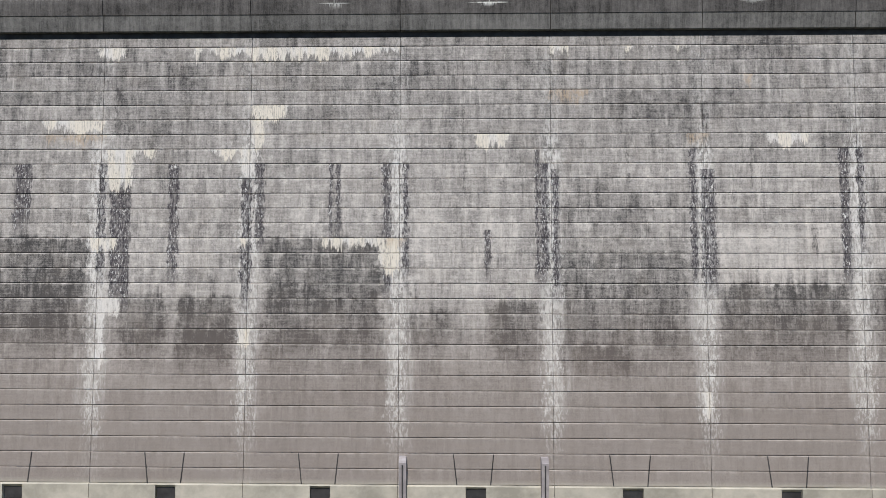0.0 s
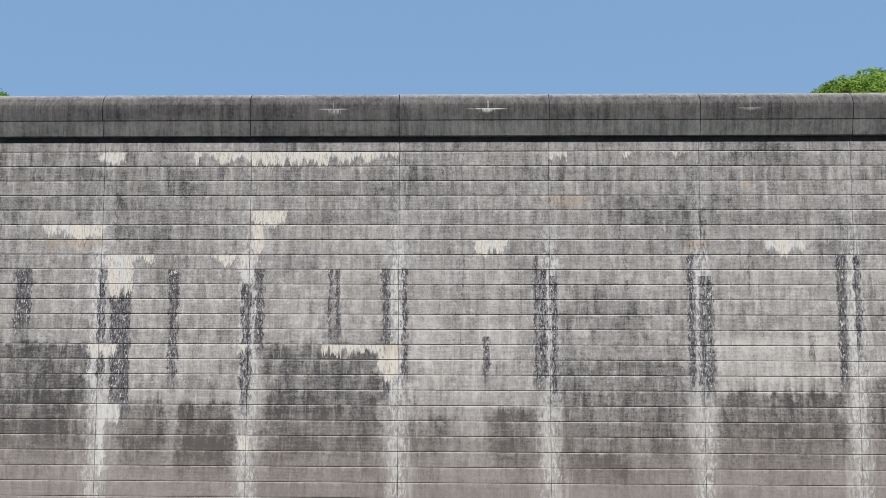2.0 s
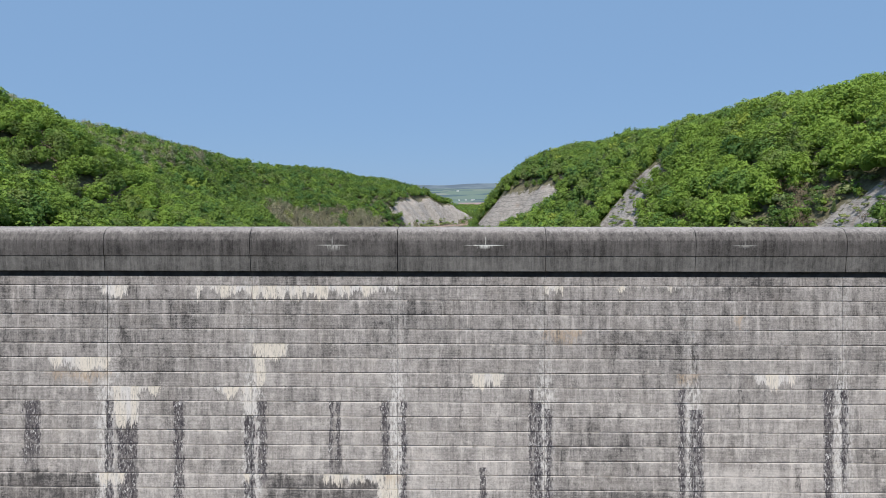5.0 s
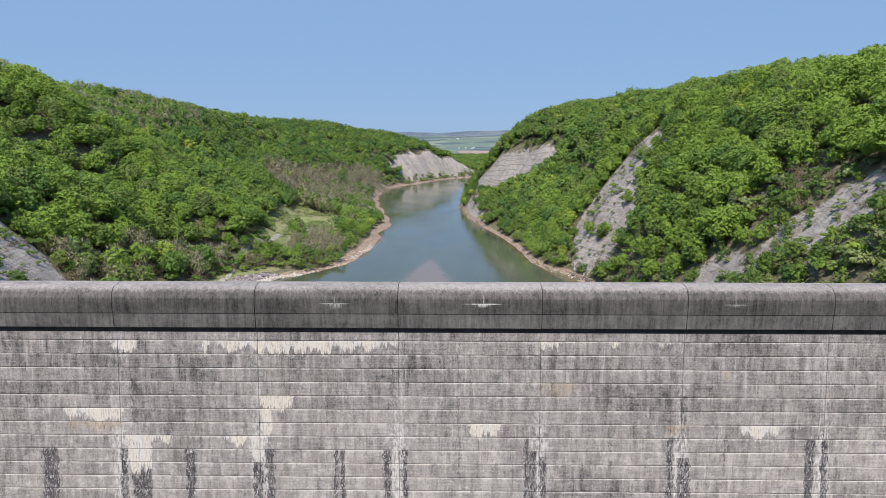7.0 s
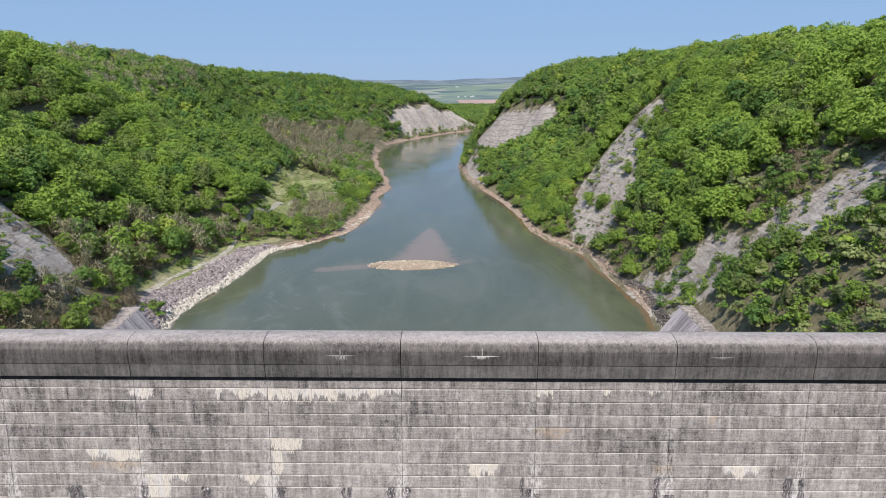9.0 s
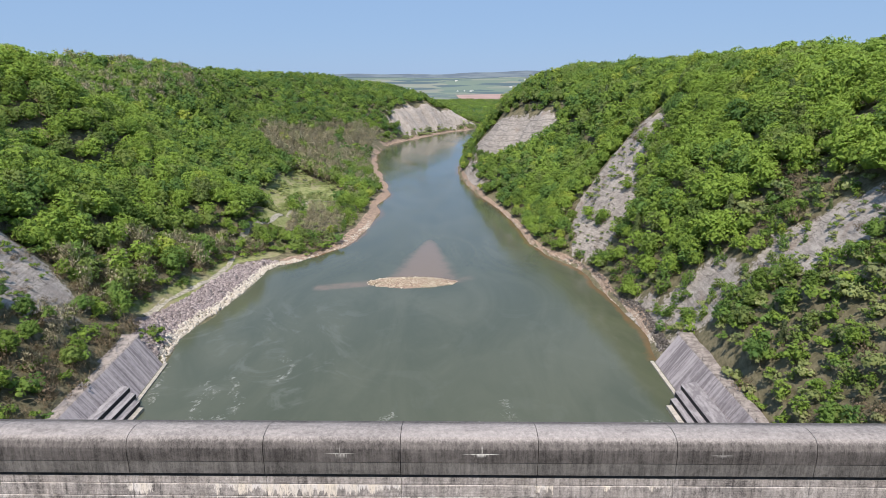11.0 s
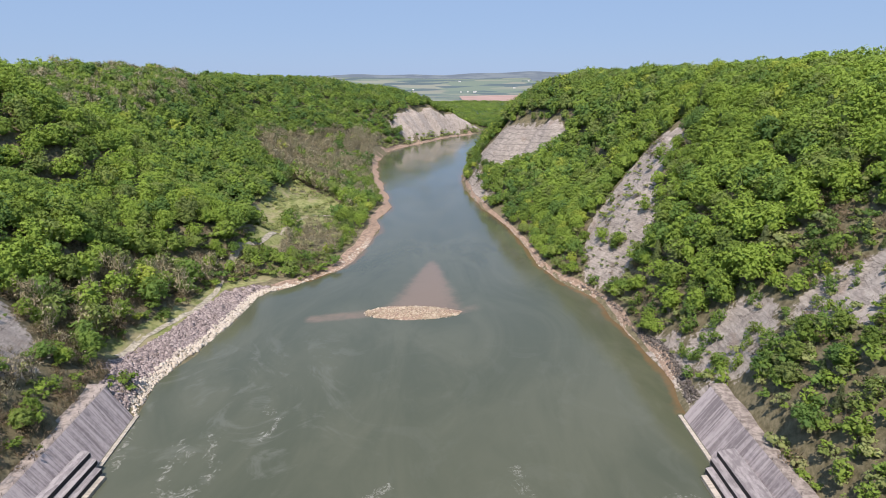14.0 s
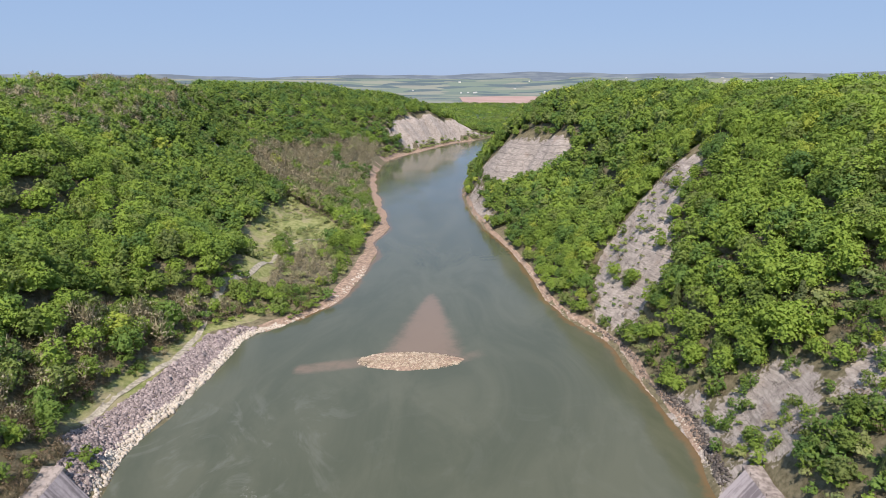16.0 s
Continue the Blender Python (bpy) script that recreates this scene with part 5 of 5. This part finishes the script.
# the trees that the camera passes nearest are things of their own
near_score = np.hypot(x, y - 60)
order = np.argsort(near_score)
own = np.zeros(len(x), bool)
own[order[:300]] = True
crown_meshes = {k: tri_mesh("crown", NEAR[k], M_LEAF, 0.5) for k in range(6)}
young_meshes = {k: tri_mesh("crown", YOUNG[k], M_LEAF, 0.66) for k in range(5)}
pine_meshes = {k: tri_mesh("crown", PINES[k], M_PINE, 0.4) for k in range(2)}
twig_meshes = {k: tri_mesh("crown", TWIGS[k], M_TWIG, 0.5) for k in range(3)}
trunk_meshes = [tri_mesh("trunk", trunk(rng), M_BARK) for _ in range(3)]
for i in np.flatnonzero(own):
    k = int(i)
    name, label, crowns = ("pine_tree", "dark green pine tree on the valley side", pine_meshes) if pine[i] else ("bare_tree", "budding grey-brown tree on the valley side", twig_meshes) if twig[i] else ("young_tree", "slim young light green tree on the shale slope", young_meshes) if young[i] else ("tree", "leafy green broadleaf tree on the valley side", crown_meshes)
    t = tagged(new(name), label, "tree", "trees on the valley sides")
    t.matrix_basis = pose(x[i], y[i], zg[i] - 0.3, 0, 0, math.degrees(turn[i])) @ Matrix.Diagonal((h[i], h[i], h[i], 1))
    part("trunk", trunk_meshes[k % 3], t)
    part("crown", crowns[k % len(crowns)], t)


def rows_for(mask, count, wide=1.0):
    m = np.flatnonzero(mask)
    return np.stack([x[m], y[m], zg[m] - 0.3, h[m] * wide, np.full(len(m), 1 / wide), turn[m], rng.integers(0, count, len(m))], 1), tint[m]


for name, mask, temps, mat, label in (
        ("young_trees", young & ~own, YOUNG, M_LEAF, "slim young green trees on the slopes and banks"),
        ("forest", leafy & ~young & ~own & (near_score < 400), MID, M_LEAF, "dense green broadleaf forest on the valley sides"),
        ("forest_far", leafy & ~young & ~own & (near_score >= 400), FAR, M_LEAF, "dense green forest farther down the valley"),
        ("pines", pine & ~own, PINES, M_PINE, "scattered dark green pines"),
        ("bare_trees", twig & ~own, TWIGS, M_TWIG, "grey-brown budding trees by the river")):
    r, tn = rows_for(mask, len(temps))
    tagged(new(name, scatter(name, temps, r, mat, tn)), label, "forest", kind="stuff")
stems = [trunk(rng, 3, 0.014) for _ in range(3)]
m = np.flatnonzero((twig | (np.maximum(dl, dr) < 16)) & ~own)
r = np.stack([x[m], y[m], zg[m] - 0.3, h[m], np.ones(len(m)), turn[m], rng.integers(0, 3, len(m))], 1)
tagged(new("tree_stems", scatter("tree_stems", stems, r, M_BARK)), "pale grey trunks and limbs of the riverside trees", "trunks", kind="stuff")

# distant woods
x, y = plant(-420, 300, 700, 1420, 10.5, rng)
ok, dl, dr = wooded(x, y)
ok &= (np.abs(x) < 0.36 * y) & (np.maximum(dl, dr) < 290)
x, y, dl, dr = x[ok], y[ok], dl[ok], dr[ok]
h, tint, turn, zg = rng.uniform(11, 16, len(x)), np.clip(rng.normal(0.26, 0.18, len(x)), 0, 0.84), rng.uniform(0, 6.28, len(x)), land(x, y)
h = h * np.where((np.maximum(dl, dr) < 15) & (y > 960), 0.4, 1.0)
bare_far = (inside(x, y, BROWN, 8.0) > 0.4) & (rng.random(len(x)) < 0.88) | (dl > 0) & (dl < 36) & (y < 930) & (rng.random(len(x)) < 0.4)
r, tn = rows_for(bare_far, 3, 1.2)
tagged(new("distant_bare_trees", scatter("distant_bare_trees", TWIGS, r, M_TWIG, tn)), "grey-brown leafless trees on the river flat", "forest", kind="stuff")
r, tn = rows_for(~bare_far, 4, 1.2)
tagged(new("distant_forest", scatter("distant_forest", RIDGE, r, M_LEAF, tn)), "green woods on the far ridge", "forest", kind="stuff")
x, y = plant(-60, 620, 1430, 2560, 25.0, rng)
ok = wooded(x, y)[0]
x, y = x[ok], y[ok]
h, tint, turn, zg = rng.uniform(7, 11, len(x)), np.clip(rng.normal(0.45, 0.15, len(x)), 0, 0.8), rng.uniform(0, 6.28, len(x)), land(x, y)
r, tn = rows_for(np.ones(len(x), bool), 3, 3.2)
tagged(new("plain_woods", scatter("plain_woods", FAINT, r, M_LEAF, tn)), "flat green woods in the plain", "forest", kind="stuff")

# shrubs on the shale and along the water
xs_, ys_ = plant(-160, 140, 112, 360, 3.2, rng)
bare, meadow, far = cover(xs_, ys_)
dl, dr = np.interp(ys_, *zip(*SHORE_L)) - xs_, xs_ - np.interp(ys_, *zip(*SHORE_R))
wet = np.maximum(dl, dr)
ok = (wet > 3.5) & (wet < 60) & ~((ys_ < 203) & (wet < np.where(dl > 0, 12.8, 15.5))) & ~((ys_ < 330) & (dl > 0) & (dl < 21) & (ys_ > 212)) & (rng.random(len(xs_)) < np.where(bare > 0.4, np.where(wave(xs_, ys_, 6.5, 2) > np.where(ys_ < 195, -0.7, 0.0), 0.85, 0.18), 0.9))
x, y = xs_[ok], ys_[ok]
h, tint, turn, zg = np.minimum(rng.lognormal(0.8, 0.4, len(x)), 4.2), np.clip(rng.normal(0.5, 0.2, len(x)), 0, 1), rng.uniform(0, 6.28, len(x)), land(x, y) + 0.25
h = h * np.where(cover(x, y)[0] < 0.3, 1.7, 1.0)
dead = rng.random(len(x)) < np.where(x < 0, np.where(y < 300, 0.55, 0.3), 0.14)
r, tn = rows_for(dead, 3)
tagged(new("dry_shrubs", scatter("dry_shrubs", SCRUB, r, M_SCRUB, tn)), "dry brown scrub on the river bank", "shrubs", kind="stuff")
pale = ~dead & (x > 0) & (rng.random(len(x)) < 0.5)
r, tn = rows_for(pale, 3)
tagged(new("pale_shrubs", scatter("pale_shrubs", BUSH, r, M_SHRUB, tn)), "grey-green shrubs on the bare shale", "shrubs", kind="stuff")
r, tn = rows_for(~dead & ~pale, 3)
tagged(new("shrubs", scatter("shrubs", BUSH, r, M_LEAF, tn)), "scattered green shrubs on shale and river bank", "shrubs", kind="stuff")
xs_, ys_ = plant(-150, -45, 335, 615, 4.0, rng)
dl = np.interp(ys_, *zip(*SHORE_L)) - xs_
ok = (dl > 9) & (rng.random(len(xs_)) < np.where((dl < 22) | (dl > 55), 0.75, 0.5)) & (np.minimum(seg(xs_, ys_, (-103, 352), (-99, 383)), np.minimum(seg(xs_, ys_, (-99, 383), (-104, 432)), seg(xs_, ys_, (-105, 450), (-74, 476)))) > 4) & (wave(xs_, ys_, 9, 1) > -0.35)
x, y = xs_[ok], ys_[ok]
h, tint, turn, zg = np.minimum(rng.lognormal(1.1, 0.4, len(x)), 6.0), np.clip(rng.normal(0.6, 0.2, len(x)), 0, 0.84), rng.uniform(0, 6.28, len(x)), land(x, y) + 0.2
r, tn = rows_for(np.ones(len(x), bool), 3)
tagged(new("meadow_shrubs", scatter("meadow_shrubs", BUSH, r, M_SHRUB, tn)), "pale green shrubs round the river meadow", "shrubs", kind="stuff")

xs_, ys_ = plant(-110, 130, 900, 1290, 5.0, rng)
dl = np.interp(ys_, *zip(*SHORE_L)) - xs_
ok = (dl > 3.5) & (dl < 15) & (wave(xs_, ys_, 14, 1) > -0.6)
x, y = xs_[ok], ys_[ok]
h, tint, turn, zg = rng.uniform(3.5, 7.5, len(x)), np.clip(rng.normal(0.45, 0.2, len(x)), 0, 0.84), rng.uniform(0, 6.28, len(x)), land(x, y) + 0.2
r, tn = rows_for(np.ones(len(x), bool), 3)
tagged(new("cliff_shrubs", scatter("cliff_shrubs", BUSH, r, M_SHRUB, tn)), "pale green shrubs at the foot of a cliff", "shrubs", kind="stuff")

# farm buildings in the plain
rng = np.random.default_rng(23)


def farm_building(w, d, h):
    """A white barn with a pitched roof."""
    barn = tagged(new("farm_building"), "small white farm building far off in the plain", "building", "farm buildings in the plain")
    part("wall", box_mesh("wall", -w / 2, w / 2, -d / 2, d / 2, -3, h, M_WHITE), barn)
    part("roof", prism_mesh("roof", [(-d / 2 - 0.6, h), (0, h + d * 0.3), (d / 2 + 0.6, h)], -w / 2 - 0.6, w / 2 + 0.6, M_ROOF), barn, "pale metal roof")
    return barn


M_WHITE = plain_colour("white_boards", (0.75, 0.74, 0.70), 0.08, 0.3)
M_ROOF = plain_colour("metal_roof", (0.5, 0.5, 0.5), 0.15, 0.2, 0.5)
for k in range(30):
    by = rng.choice([3980, 4130, 4420]) + rng.normal(0, 14)
    bx = by * rng.uniform(-0.06, 0.62)
    b = farm_building(rng.uniform(7, 17), rng.uniform(6, 9), rng.uniform(3, 4.5))
    b.matrix_basis = pose(bx, by, float(land([bx], [by])[0]), 0, 0, rng.uniform(-40, 40))
